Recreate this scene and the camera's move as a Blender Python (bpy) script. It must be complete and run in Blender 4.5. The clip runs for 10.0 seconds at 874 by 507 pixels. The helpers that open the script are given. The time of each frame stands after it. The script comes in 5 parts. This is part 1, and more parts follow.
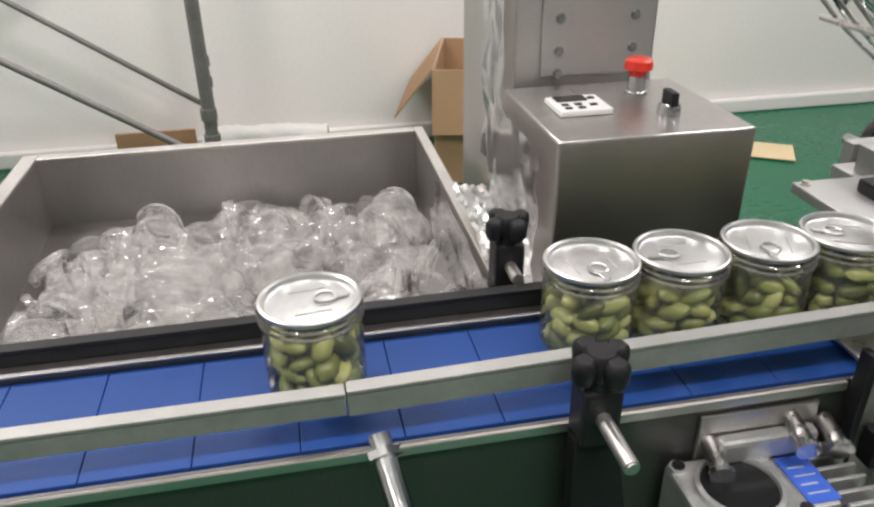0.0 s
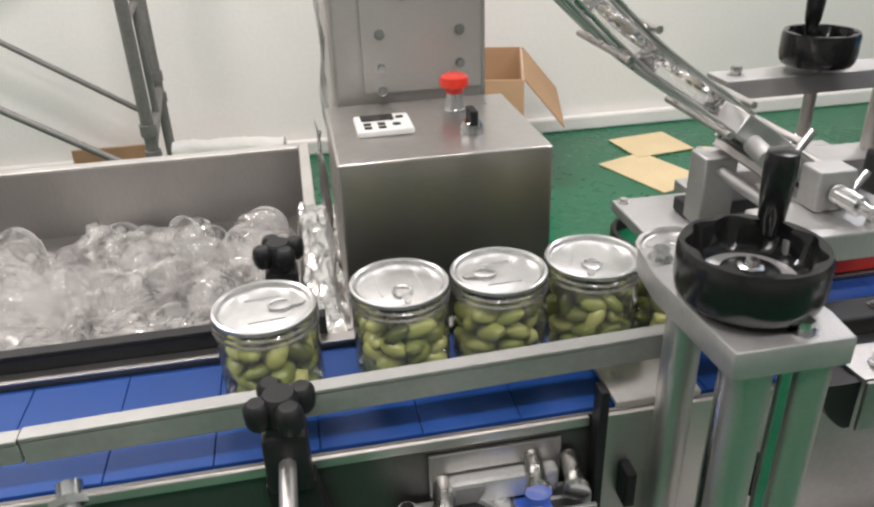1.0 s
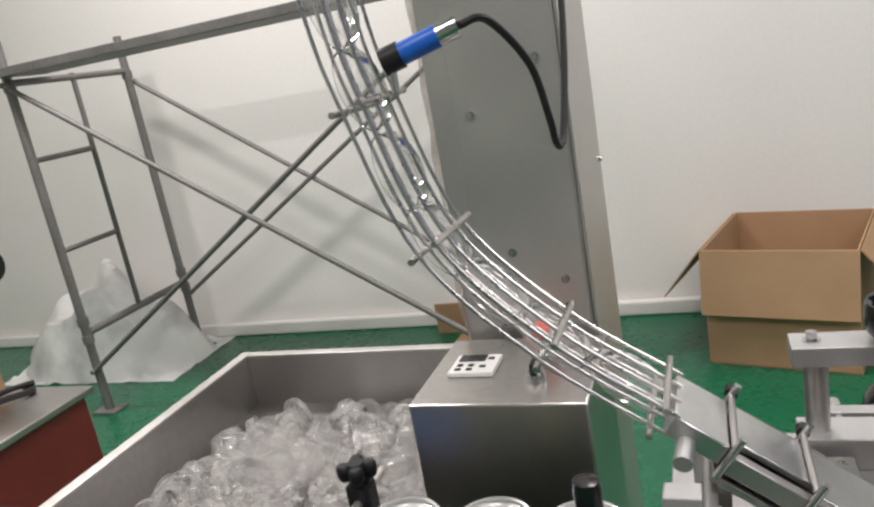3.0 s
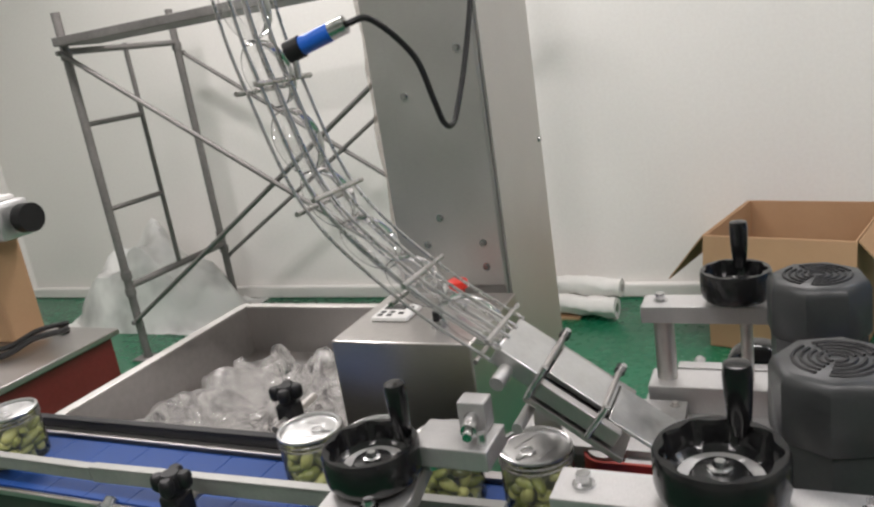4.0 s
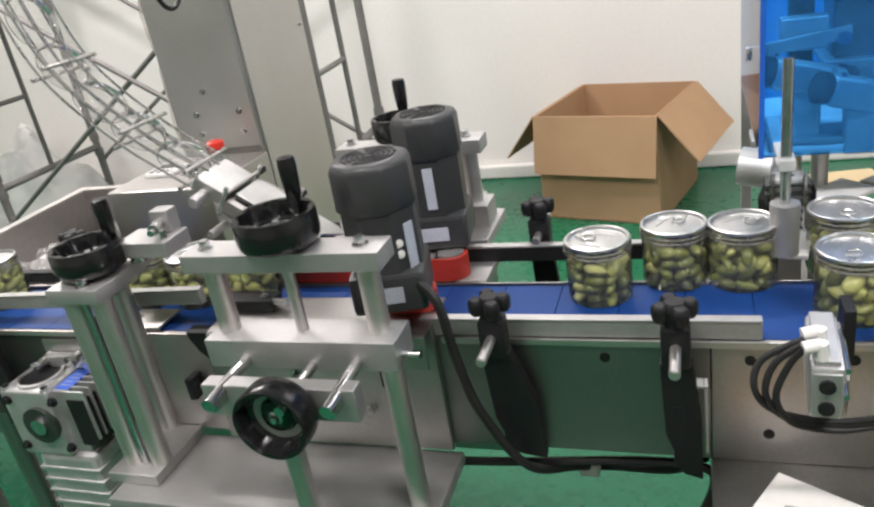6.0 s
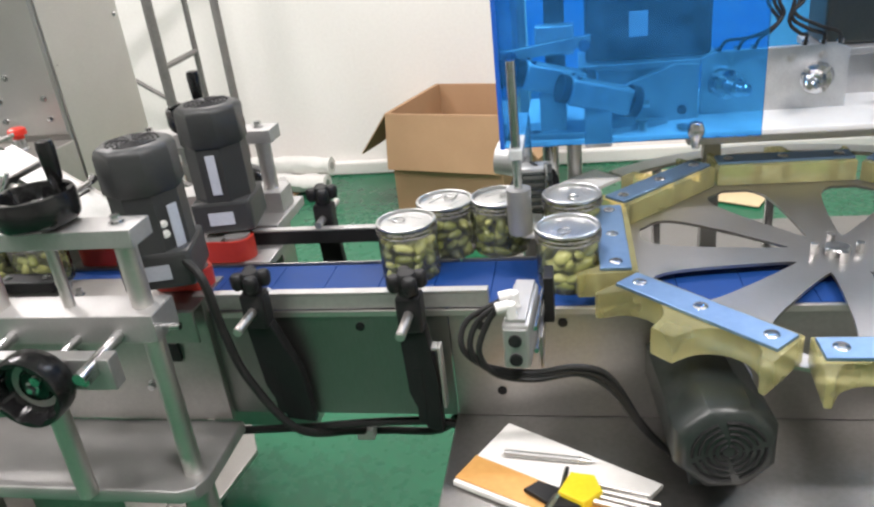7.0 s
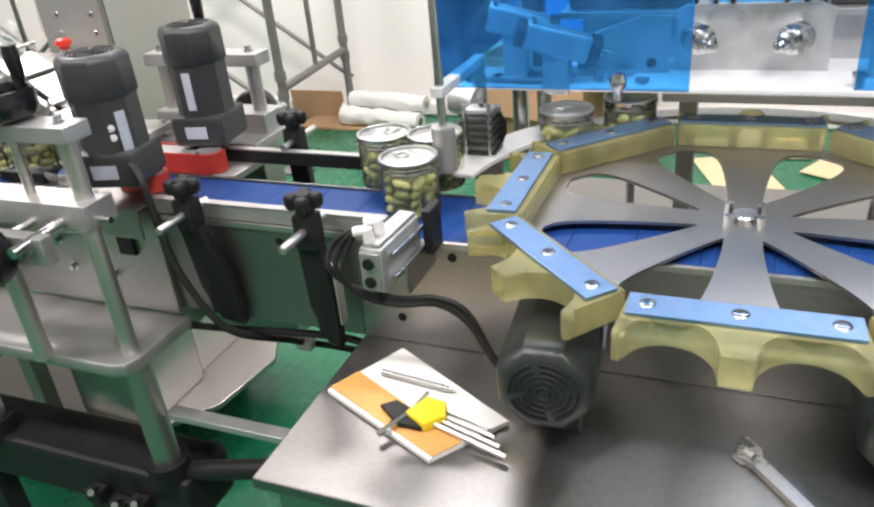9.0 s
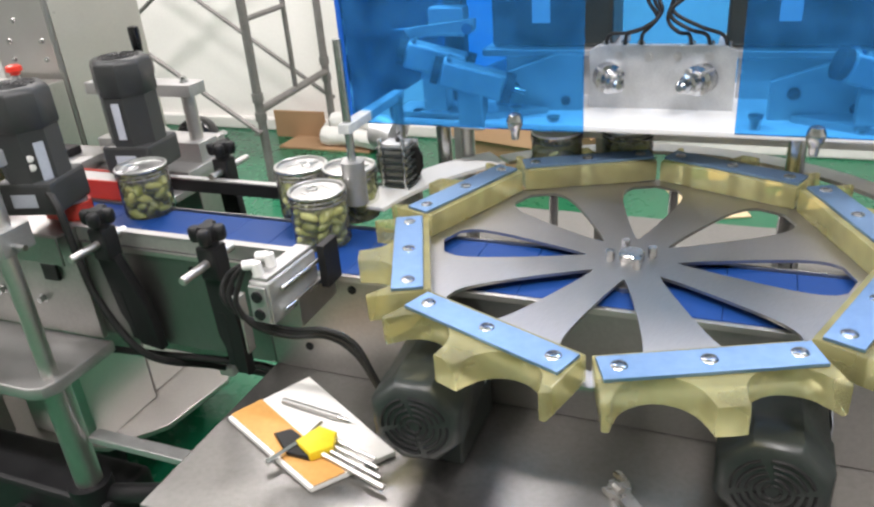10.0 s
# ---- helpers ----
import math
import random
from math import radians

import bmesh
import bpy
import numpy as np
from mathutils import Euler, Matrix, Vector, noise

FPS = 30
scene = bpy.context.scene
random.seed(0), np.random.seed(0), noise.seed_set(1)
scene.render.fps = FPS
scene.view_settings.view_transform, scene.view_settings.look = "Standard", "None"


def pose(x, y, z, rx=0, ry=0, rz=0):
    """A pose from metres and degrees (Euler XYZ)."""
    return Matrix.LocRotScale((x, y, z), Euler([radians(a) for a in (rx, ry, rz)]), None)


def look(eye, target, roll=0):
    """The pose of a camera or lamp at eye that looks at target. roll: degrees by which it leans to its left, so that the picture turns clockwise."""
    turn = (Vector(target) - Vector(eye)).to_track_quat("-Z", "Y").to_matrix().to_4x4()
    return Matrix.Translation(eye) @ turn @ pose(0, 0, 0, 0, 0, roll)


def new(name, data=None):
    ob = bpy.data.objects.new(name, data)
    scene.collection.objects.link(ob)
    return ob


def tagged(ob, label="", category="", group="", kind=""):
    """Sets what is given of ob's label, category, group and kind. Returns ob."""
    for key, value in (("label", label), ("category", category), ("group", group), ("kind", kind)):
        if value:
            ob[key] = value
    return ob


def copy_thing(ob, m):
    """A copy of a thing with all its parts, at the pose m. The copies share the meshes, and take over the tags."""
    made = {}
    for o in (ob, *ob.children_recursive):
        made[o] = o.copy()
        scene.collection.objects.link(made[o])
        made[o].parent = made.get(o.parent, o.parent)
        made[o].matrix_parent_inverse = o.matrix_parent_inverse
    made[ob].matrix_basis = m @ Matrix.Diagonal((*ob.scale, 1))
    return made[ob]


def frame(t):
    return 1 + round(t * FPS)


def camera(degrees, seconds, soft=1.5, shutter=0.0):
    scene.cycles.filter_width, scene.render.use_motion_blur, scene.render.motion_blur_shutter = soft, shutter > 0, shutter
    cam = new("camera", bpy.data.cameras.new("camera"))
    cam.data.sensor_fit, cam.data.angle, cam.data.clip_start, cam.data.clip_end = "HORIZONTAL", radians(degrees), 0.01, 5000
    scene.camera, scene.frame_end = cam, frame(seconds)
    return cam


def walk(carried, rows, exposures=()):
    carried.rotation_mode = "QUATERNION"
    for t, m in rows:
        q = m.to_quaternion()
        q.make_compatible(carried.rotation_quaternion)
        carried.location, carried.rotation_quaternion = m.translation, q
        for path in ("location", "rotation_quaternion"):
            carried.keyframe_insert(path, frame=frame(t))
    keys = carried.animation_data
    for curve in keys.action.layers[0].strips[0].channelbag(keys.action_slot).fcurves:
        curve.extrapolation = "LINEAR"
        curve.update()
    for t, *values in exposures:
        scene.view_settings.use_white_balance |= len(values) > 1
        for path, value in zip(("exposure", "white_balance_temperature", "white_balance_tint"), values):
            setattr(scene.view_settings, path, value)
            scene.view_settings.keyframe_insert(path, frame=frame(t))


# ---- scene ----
cam = camera(60.2, 10.0, 2.4)
PATH = [
    (0, (0.086, 0.136, 1.245), (0.416, 1.867, 0.299), -0.8),
    (0.5, (0.173, 0.126, 1.25), (0.471, 1.858, 0.296), -3.0),
    (1, (0.31, 0.126, 1.244), (0.618, 1.87, 0.316), -2.0),
    (1.5, (0.413, 0.118, 1.264), (0.707, 1.817, 0.251), -5.9),
    (2, (0.502, 0.103, 1.307), (0.608, 1.946, 0.537), -4.6),
    (2.5, (0.571, 0.075, 1.366), (0.246, 1.974, 0.831), -8.1),
    (2.7, (0.618, 0.067, 1.379), (0.09, 1.925, 0.86), -9.7),
    (3.8, (0.894, -0.013, 1.382), (0.059, 1.741, 0.906), -9.8),
    (4, (0.927, -0.031, 1.368), (0.088, 1.706, 0.84), -8.9),
    (4.5, (1.002, -0.066, 1.362), (0.212, 1.662, 0.737), -9.2),
    (5, (1.107, -0.096, 1.346), (0.381, 1.626, 0.633), -9.1),
    (5.2, (1.163, -0.117, 1.34), (0.447, 1.594, 0.593), -10.4),
    (6.3, (1.36, -0.228, 1.316), (0.744, 1.487, 0.493), -8.8),
    (6.5, (1.399, -0.243, 1.31), (0.816, 1.471, 0.46), -7.4),
    (7, (1.483, -0.25, 1.318), (1.11, 1.527, 0.481), -6.6),
    (7.5, (1.567, -0.216, 1.318), (1.104, 1.543, 0.486), -5.7),
    (8, (1.656, -0.187, 1.312), (1.018, 1.495, 0.438), -6.3),
    (8.5, (1.714, -0.194, 1.303), (1.028, 1.477, 0.445), -7.4),
    (9, (1.78, -0.223, 1.289), (1.065, 1.399, 0.364), -5.5),
    (9.5, (1.846, -0.23, 1.305), (1.186, 1.449, 0.442), -5.6),
    (10, (1.908, -0.188, 1.309), (1.185, 1.454, 0.424), -4.7),
]
walk(cam, [(t, look(eye, target, roll)) for t, eye, target, roll in PATH], [(0, -0.06), (1.5, 0.06), (2.5, -0.25), (4, -0.34), (5, -0.10), (6.5, 0.27), (8.5, 0.50), (10, 0.50)])

# ---- world and lamps ----
world = bpy.data.worlds.new("world")
scene.world = world
world.use_nodes = True
world.node_tree.nodes["Background"].inputs[0].default_value = (0.9, 0.95, 1.0, 1)
world.node_tree.nodes["Background"].inputs[1].default_value = 0.05
CEILING = 3.3


def strip_lamp(x, y, watts):
    data = bpy.data.lights.new("strip_light", "AREA")
    data.shape, data.size, data.size_y = "RECTANGLE", 1.2, 0.22
    data.energy, data.color = watts, (1.0, 0.932, 0.93)
    ob = new("strip_light", data)
    ob.matrix_basis = pose(x, y, CEILING - 0.085)
    return ob


for lx, near, far in ((-1.6, 42.0, 80.0), (0.5, 42.0, 44.0), (2.6, 54.0, 42.0)):
    strip_lamp(lx, -0.55, near)
    strip_lamp(lx, 2.2, far)


# ---- materials ----
def material(name):
    m = bpy.data.materials.new(name)
    m.use_nodes = True
    nt = m.node_tree
    return m, nt, nt.nodes["Principled BSDF"]


def grain(nt, scale, detail=4.0, stretch=(1, 1, 1), space="Object"):
    tc = nt.nodes.new("ShaderNodeTexCoord")
    mp = nt.nodes.new("ShaderNodeMapping")
    mp.inputs["Scale"].default_value = stretch
    nz = nt.nodes.new("ShaderNodeTexNoise")
    nz.inputs["Scale"].default_value = scale
    nz.inputs["Detail"].default_value = detail
    nt.links.new(tc.outputs[space], mp.inputs[0])
    nt.links.new(mp.outputs[0], nz.inputs[0])
    return nz.outputs["Fac"]


def ramp(nt, fac, stops):
    r = nt.nodes.new("ShaderNodeValToRGB")
    els = r.color_ramp.elements
    while len(els) < len(stops):
        els.new(0.5)
    for e, (p, c) in zip(els, stops):
        e.position, e.color = p, (*c, 1)
    nt.links.new(fac, r.inputs[0])
    return r.outputs[0]


def bump(nt, bsdf, fac, strength, dist=0.001):
    b = nt.nodes.new("ShaderNodeBump")
    b.inputs["Strength"].default_value = strength
    b.inputs["Distance"].default_value = dist
    nt.links.new(fac, b.inputs["Height"])
    nt.links.new(b.outputs[0], bsdf.inputs["Normal"])


def surface(name, c0, c1, rough=(0.4, 0.6), metal=0.0, scale=12.0, fine=120.0, relief=0.15, stretch=(1, 1, 1), dist=0.0006, sheen=0.5):
    """Colour varied at a large and a fine scale, with grain in gloss and relief."""
    m, nt, b = material(name)
    big, small = grain(nt, scale, 5.0), grain(nt, fine, 3.0, stretch)
    mix = nt.nodes.new("ShaderNodeMath")
    mix.operation = "MULTIPLY_ADD"
    nt.links.new(small, mix.inputs[0])
    mix.inputs[1].default_value = 0.45
    sc = nt.nodes.new("ShaderNodeMath")
    sc.operation = "MULTIPLY"
    sc.inputs[1].default_value = 0.55
    nt.links.new(big, sc.inputs[0])
    nt.links.new(sc.outputs[0], mix.inputs[2])
    nt.links.new(ramp(nt, mix.outputs[0], [(0.3, c0), (0.7, c1)]), b.inputs["Base Color"])
    r = nt.nodes.new("ShaderNodeMapRange")
    r.inputs[1].default_value, r.inputs[2].default_value = 0.3, 0.7
    r.inputs[3].default_value, r.inputs[4].default_value = rough
    nt.links.new(mix.outputs[0], r.inputs[0])
    nt.links.new(r.outputs[0], b.inputs["Roughness"])
    b.inputs["Metallic"].default_value = metal
    b.inputs["Specular IOR Level"].default_value = sheen
    if relief:
        bump(nt, b, small, relief, dist)
    return m


STEEL = surface("brushed stainless steel", (0.52, 0.502, 0.48), (0.66, 0.64, 0.615), (0.36, 0.54), 1.0, 5, 90, 0.10, (1, 1, 14))
STEEL_DULL = surface("dull stainless sheet", (0.40, 0.385, 0.37), (0.52, 0.50, 0.485), (0.32, 0.48), 1.0, 4, 70, 0.10, (12, 1, 1))
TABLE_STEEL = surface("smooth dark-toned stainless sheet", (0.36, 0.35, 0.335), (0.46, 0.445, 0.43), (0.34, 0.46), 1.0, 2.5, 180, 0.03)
# Base toned down and roughened to keep lamp reflections on the tabletop low.
TOP_STEEL = surface("dark stainless table sheet", (0.22, 0.213, 0.205), (0.30, 0.291, 0.281), (0.34, 0.46), 1.0, 2.5, 150, 0.03)
BRUSHED = surface("brushed cabinet steel", (0.43, 0.415, 0.40), (0.56, 0.54, 0.52), (0.26, 0.40), 1.0, 5, 90, 0.08, (1, 1, 14))
# Two tones for one side plate: dim and brighter reflections put into the colour.
PLATE_HALF_LIT = surface("brushed side plate", (0.23, 0.226, 0.22), (0.31, 0.305, 0.297), (0.36, 0.50), 1.0, 4, 90, 0.06, (12, 1, 1))
PLATE_SHADED = surface("side plate steel with its dim reflection toned in", (0.115, 0.113, 0.108), (0.175, 0.171, 0.165), (0.42, 0.56), 1.0, 4, 70, 0.10, (12, 1, 1))
ALU = surface("machined aluminium", (0.40, 0.395, 0.39), (0.53, 0.525, 0.515), (0.42, 0.60), 0.85, 20, 200, 0.10, (6, 1, 1))
# Blue tint in the base colour, the same on every clamp strip.
POLISHED = surface("blue-tinted steel strip", (0.17, 0.285, 0.46), (0.235, 0.36, 0.55), (0.36, 0.48), 0.85, 12, 120, 0.03)
ROD = surface("drawn steel rod", (0.48, 0.465, 0.45), (0.62, 0.605, 0.59), (0.22, 0.36), 1.0, 12, 120, 0.06)
CHROME = surface("polished chrome", (0.50, 0.50, 0.50), (0.64, 0.64, 0.64), (0.16, 0.28), 1.0, 30, 200, 0.03)
SCAFF = surface("weathered grey scaffold tube", (0.13, 0.124, 0.118), (0.23, 0.22, 0.21), (0.45, 0.65), 0.3, 8, 90, 0.15)
TIN = surface("tinplate", (0.58, 0.58, 0.575), (0.70, 0.70, 0.695), (0.28, 0.40), 1.0, 30, 200, 0.03)
CASTING = surface("cast aluminium", (0.50, 0.50, 0.50), (0.68, 0.68, 0.67), (0.40, 0.58), 0.85, 40, 400, 0.25)
BLACK = surface("black nylon", (0.007, 0.007, 0.008), (0.016, 0.016, 0.017), (0.38, 0.55), 0, 20, 300, 0.12, sheen=0.3)
BAKELITE = surface("glossy black bakelite", (0.006, 0.006, 0.007), (0.012, 0.012, 0.012), (0.14, 0.26), 0, 20, 200, 0.03)
RUBBER = surface("black cable sheath", (0.012, 0.012, 0.012), (0.022, 0.022, 0.022), (0.4, 0.55), 0, 20, 200, 0.05, sheen=0.3)
MOTOR_GREY = surface("dark grey motor paint", (0.032, 0.034, 0.035), (0.046, 0.048, 0.049), (0.35, 0.5), 0.1, 15, 260, 0.15)
MOTOR_DARK = surface("black-green motor paint", (0.022, 0.028, 0.026), (0.036, 0.042, 0.040), (0.28, 0.42), 0.1, 15, 260, 0.15)
BELT = surface("blue modular belt plastic", (0.005, 0.040, 0.180), (0.008, 0.053, 0.235), (0.50, 0.62), 0, 10, 160, 0.10, sheen=0.35)
GREEN = surface("green epoxy floor paint", (0.005, 0.100, 0.046), (0.009, 0.138, 0.064), (0.20, 0.36), 0, 1.6, 24, 0.06)
WALL = surface("white painted wall", (0.72, 0.70, 0.67), (0.79, 0.775, 0.745), (0.6, 0.8), 0, 0.9, 60, 0.05)
CARD = surface("brown cardboard", (0.36, 0.215, 0.115), (0.45, 0.285, 0.16), (0.75, 0.9), 0, 5, 90, 0.08, (1, 1, 10))
CARD_PALE = surface("pale cardboard", (0.60, 0.47, 0.27), (0.70, 0.57, 0.36), (0.75, 0.9), 0, 5, 90, 0.08)
PAPER = surface("white paper", (0.76, 0.74, 0.71), (0.84, 0.83, 0.80), (0.6, 0.8), 0, 10, 100, 0.05)
ORANGE = surface("tan orange cover", (0.55, 0.27, 0.07), (0.66, 0.36, 0.11), (0.45, 0.65), 0, 12, 140, 0.08)
RED = surface("red rubber belt", (0.36, 0.024, 0.014), (0.46, 0.038, 0.022), (0.4, 0.55), 0, 20, 200, 0.08)
RED_BUTTON = surface("red button plastic", (0.62, 0.030, 0.018), (0.72, 0.045, 0.025), (0.25, 0.35), 0, 20, 200, 0.02)
MAROON = surface("dark red painted panel", (0.13, 0.018, 0.016), (0.18, 0.028, 0.024), (0.35, 0.5), 0, 5, 80, 0.05)
BLUE_PART = surface("blue plastic", (0.010, 0.10, 0.50), (0.018, 0.14, 0.60), (0.3, 0.45), 0, 20, 200, 0.03)
BLUE_LABEL = surface("blue printed label", (0.05, 0.13, 0.62), (0.07, 0.17, 0.72), (0.3, 0.45), 0, 20, 200, 0.03)
LABEL = surface("silver label", (0.40, 0.43, 0.50), (0.52, 0.55, 0.62), (0.4, 0.5), 0, 30, 260, 0.02)
YELLOW = surface("yellow tool plastic", (0.75, 0.55, 0.01), (0.85, 0.66, 0.03), (0.35, 0.5), 0, 20, 200, 0.05)
WHITE_PLASTIC = surface("white acetal plastic", (0.72, 0.71, 0.69), (0.80, 0.79, 0.77), (0.35, 0.5), 0, 20, 200, 0.04)
PALE_GREEN = surface("pale grey anodised rail", (0.31, 0.31, 0.295), (0.40, 0.40, 0.38), (0.42, 0.56), 0.6, 20, 160, 0.06, (1, 10, 1))


def clear_plastic(name, tint, gloss, opacity, rough=0.06, milk=(0.9, 0.9, 0.9), scale=30, through_light=0.0):
    """Thin clear sheet: see-through, with a mirror gloss that grows towards grazing, and a little milkiness."""
    m, nt, b = material(name)
    out = nt.nodes["Material Output"]
    nt.nodes.remove(b)
    tr = nt.nodes.new("ShaderNodeBsdfTransparent")
    tr.inputs[0].default_value = (*tint, 1)
    gl = nt.nodes.new("ShaderNodeBsdfGlossy")
    gl.inputs["Roughness"].default_value = rough
    df = nt.nodes.new("ShaderNodeBsdfDiffuse")
    df.inputs[0].default_value = (*milk, 1)
    a = nt.nodes.new("ShaderNodeMixShader")
    vary = grain(nt, scale, 3)
    mr = nt.nodes.new("ShaderNodeMapRange")
    mr.inputs[1].default_value, mr.inputs[2].default_value = 0.3, 0.7
    mr.inputs[3].default_value, mr.inputs[4].default_value = opacity * 0.6, opacity * 1.4
    nt.links.new(vary, mr.inputs[0])
    nt.links.new(mr.outputs[0], a.inputs[0])
    nt.links.new(tr.outputs[0], a.inputs[1])
    body = df
    if through_light:
        body = nt.nodes.new("ShaderNodeMixShader")
        tl = nt.nodes.new("ShaderNodeBsdfTranslucent")
        tl.inputs[0].default_value = (*milk, 1)
        body.inputs[0].default_value = through_light
        nt.links.new(df.outputs[0], body.inputs[1])
        nt.links.new(tl.outputs[0], body.inputs[2])
    nt.links.new(body.outputs[0], a.inputs[2])
    lw = nt.nodes.new("ShaderNodeLayerWeight")
    lw.inputs[0].default_value = gloss
    c = nt.nodes.new("ShaderNodeMixShader")
    nt.links.new(lw.outputs["Fresnel"], c.inputs[0])
    nt.links.new(a.outputs[0], c.inputs[1])
    nt.links.new(gl.outputs[0], c.inputs[2])
    nt.links.new(c.outputs[0], out.inputs[0])
    return m


CLEAR = clear_plastic("clear jar plastic", (0.84, 0.87, 0.80), 0.34, 0.05)
LOOSE = clear_plastic("clear loose lid plastic", (0.95, 0.95, 0.945), 0.36, 0.11, 0.05, (0.84, 0.82, 0.79))
FILM = clear_plastic("crumpled clear film", (0.96, 0.95, 0.94), 0.28, 0.55, 0.18, (0.86, 0.79, 0.72))
SHEET = clear_plastic("milky plastic sheeting", (0.95, 0.95, 0.95), 0.20, 0.85, 0.3, (0.84, 0.84, 0.82), 3)
ACRYLIC = clear_plastic("blue acrylic sheet", (0.29, 0.67, 0.98), 0.16, 0.11, 0.05, (0.10, 0.42, 0.90))
FROST = clear_plastic("frosted guide plastic", (0.85, 0.87, 0.87), 0.3, 0.55, 0.2, (0.85, 0.87, 0.86))


URETHANE = clear_plastic("translucent yellow polyurethane", (0.94, 0.905, 0.66), 0.28, 0.34, 0.24, (0.86, 0.80, 0.40), 12, 0.5)


def olive_skin():
    m, nt, b = material("green olive skin")
    geo = nt.nodes.new("ShaderNodeNewGeometry")
    c = ramp(nt, geo.outputs["Random Per Island"], [(0.0, (0.055, 0.065, 0.016)), (0.5, (0.20, 0.225, 0.055)), (1.0, (0.52, 0.52, 0.20))])
    nt.links.new(c, b.inputs["Base Color"])
    b.inputs["Roughness"].default_value = 0.3
    bump(nt, b, grain(nt, 160, 3), 0.1)
    return m


OLIVE = olive_skin()


def glow(name, c, e):
    m, nt, b = material(name)
    b.inputs["Base Color"].default_value = (*c, 1)
    b.inputs["Emission Color"].default_value = (*c, 1)
    b.inputs["Emission Strength"].default_value = e
    return m


DIFFUSER = glow("lamp diffuser", (1, 0.97, 0.92), 2.0)


# ---- building helpers ----
def shape():
    return bmesh.new()


def box(bm, x0, x1, y0, y1, z0, z1, bev=0.0, m=None):
    mat = Matrix.Translation(((x0 + x1) / 2, (y0 + y1) / 2, (z0 + z1) / 2)) @ Matrix.Diagonal((abs(x1 - x0), abs(y1 - y0), abs(z1 - z0), 1))
    vs = bmesh.ops.create_cube(bm, size=1, matrix=(m @ mat) if m else mat)["verts"]
    if bev:
        es = list({e for v in vs for e in v.link_edges})
        old = set(bm.faces) - {f for v in vs for f in v.link_faces}
        rounded = set(bmesh.ops.bevel(bm, geom=es, offset=bev, segments=2, profile=0.5, affect="EDGES")["faces"])
        for f in set(bm.faces) - old - rounded:
            f.material_index = 1
    return bm


def rod(bm, p, q, r, seg=14, r2=None, cap=True):
    p, q = Vector(p), Vector(q)
    d = q - p
    m = Matrix.Translation((p + q) / 2) @ d.to_track_quat("Z", "Y").to_matrix().to_4x4()
    bmesh.ops.create_cone(bm, cap_ends=cap, segments=seg, radius1=r, radius2=r if r2 is None else r2, depth=d.length, matrix=m)
    return bm


def tube(bm, pts, r, seg=8):
    """A round bar through points."""
    pts = [Vector(p) for p in pts]
    rings, n = [], None
    for i, p in enumerate(pts):
        t = (pts[min(i + 1, len(pts) - 1)] - pts[max(i - 1, 0)]).normalized()
        if n is None:
            n = t.orthogonal().normalized()
        n = (n - t * n.dot(t)).normalized()
        b = t.cross(n)
        rings.append([bm.verts.new(p + r * (math.cos(2 * math.pi * k / seg) * n + math.sin(2 * math.pi * k / seg) * b)) for k in range(seg)])
    for a, b in zip(rings, rings[1:]):
        for k in range(seg):
            bm.faces.new((a[k], a[(k + 1) % seg], b[(k + 1) % seg], b[k]))
    bm.faces.new(rings[0][::-1])
    bm.faces.new(rings[-1])
    return bm


def spline(pts, n=8):
    """Catmull-Rom points through the given ones."""
    P = [Vector(p) for p in pts]
    P = [2 * P[0] - P[1]] + P + [2 * P[-1] - P[-2]]
    out = []
    for a, b, c, d in zip(P, P[1:], P[2:], P[3:]):
        for i in range(n):
            t = i / n
            out.append(0.5 * (2 * b + (c - a) * t + (2 * a - 5 * b + 4 * c - d) * t * t + (3 * b - a - 3 * c + d) * t ** 3))
    return out + [P[-2]]


def prism(bm, outline, z0, z1, m=None, bev=0.0):
    m = m or Matrix()
    lo = [bm.verts.new(m @ Vector((x, y, z0))) for x, y in outline]
    hi = [bm.verts.new(m @ Vector((x, y, z1))) for x, y in outline]
    n = len(outline)
    fs = [bm.faces.new(lo[::-1]), bm.faces.new(hi)]
    for i in range(n):
        fs.append(bm.faces.new((lo[i], lo[(i + 1) % n], hi[(i + 1) % n], hi[i])))
    if bev:
        es = list({e for f in fs[:2] for e in f.edges})
        old = set(bm.faces) - set(fs)
        rounded = set(bmesh.ops.bevel(bm, geom=es, offset=bev, segments=2, profile=0.5, affect="EDGES")["faces"])
        for f in sorted(set(bm.faces) - old - rounded, key=lambda f: -f.calc_area())[:2]:
            f.material_index = 1
    return bm


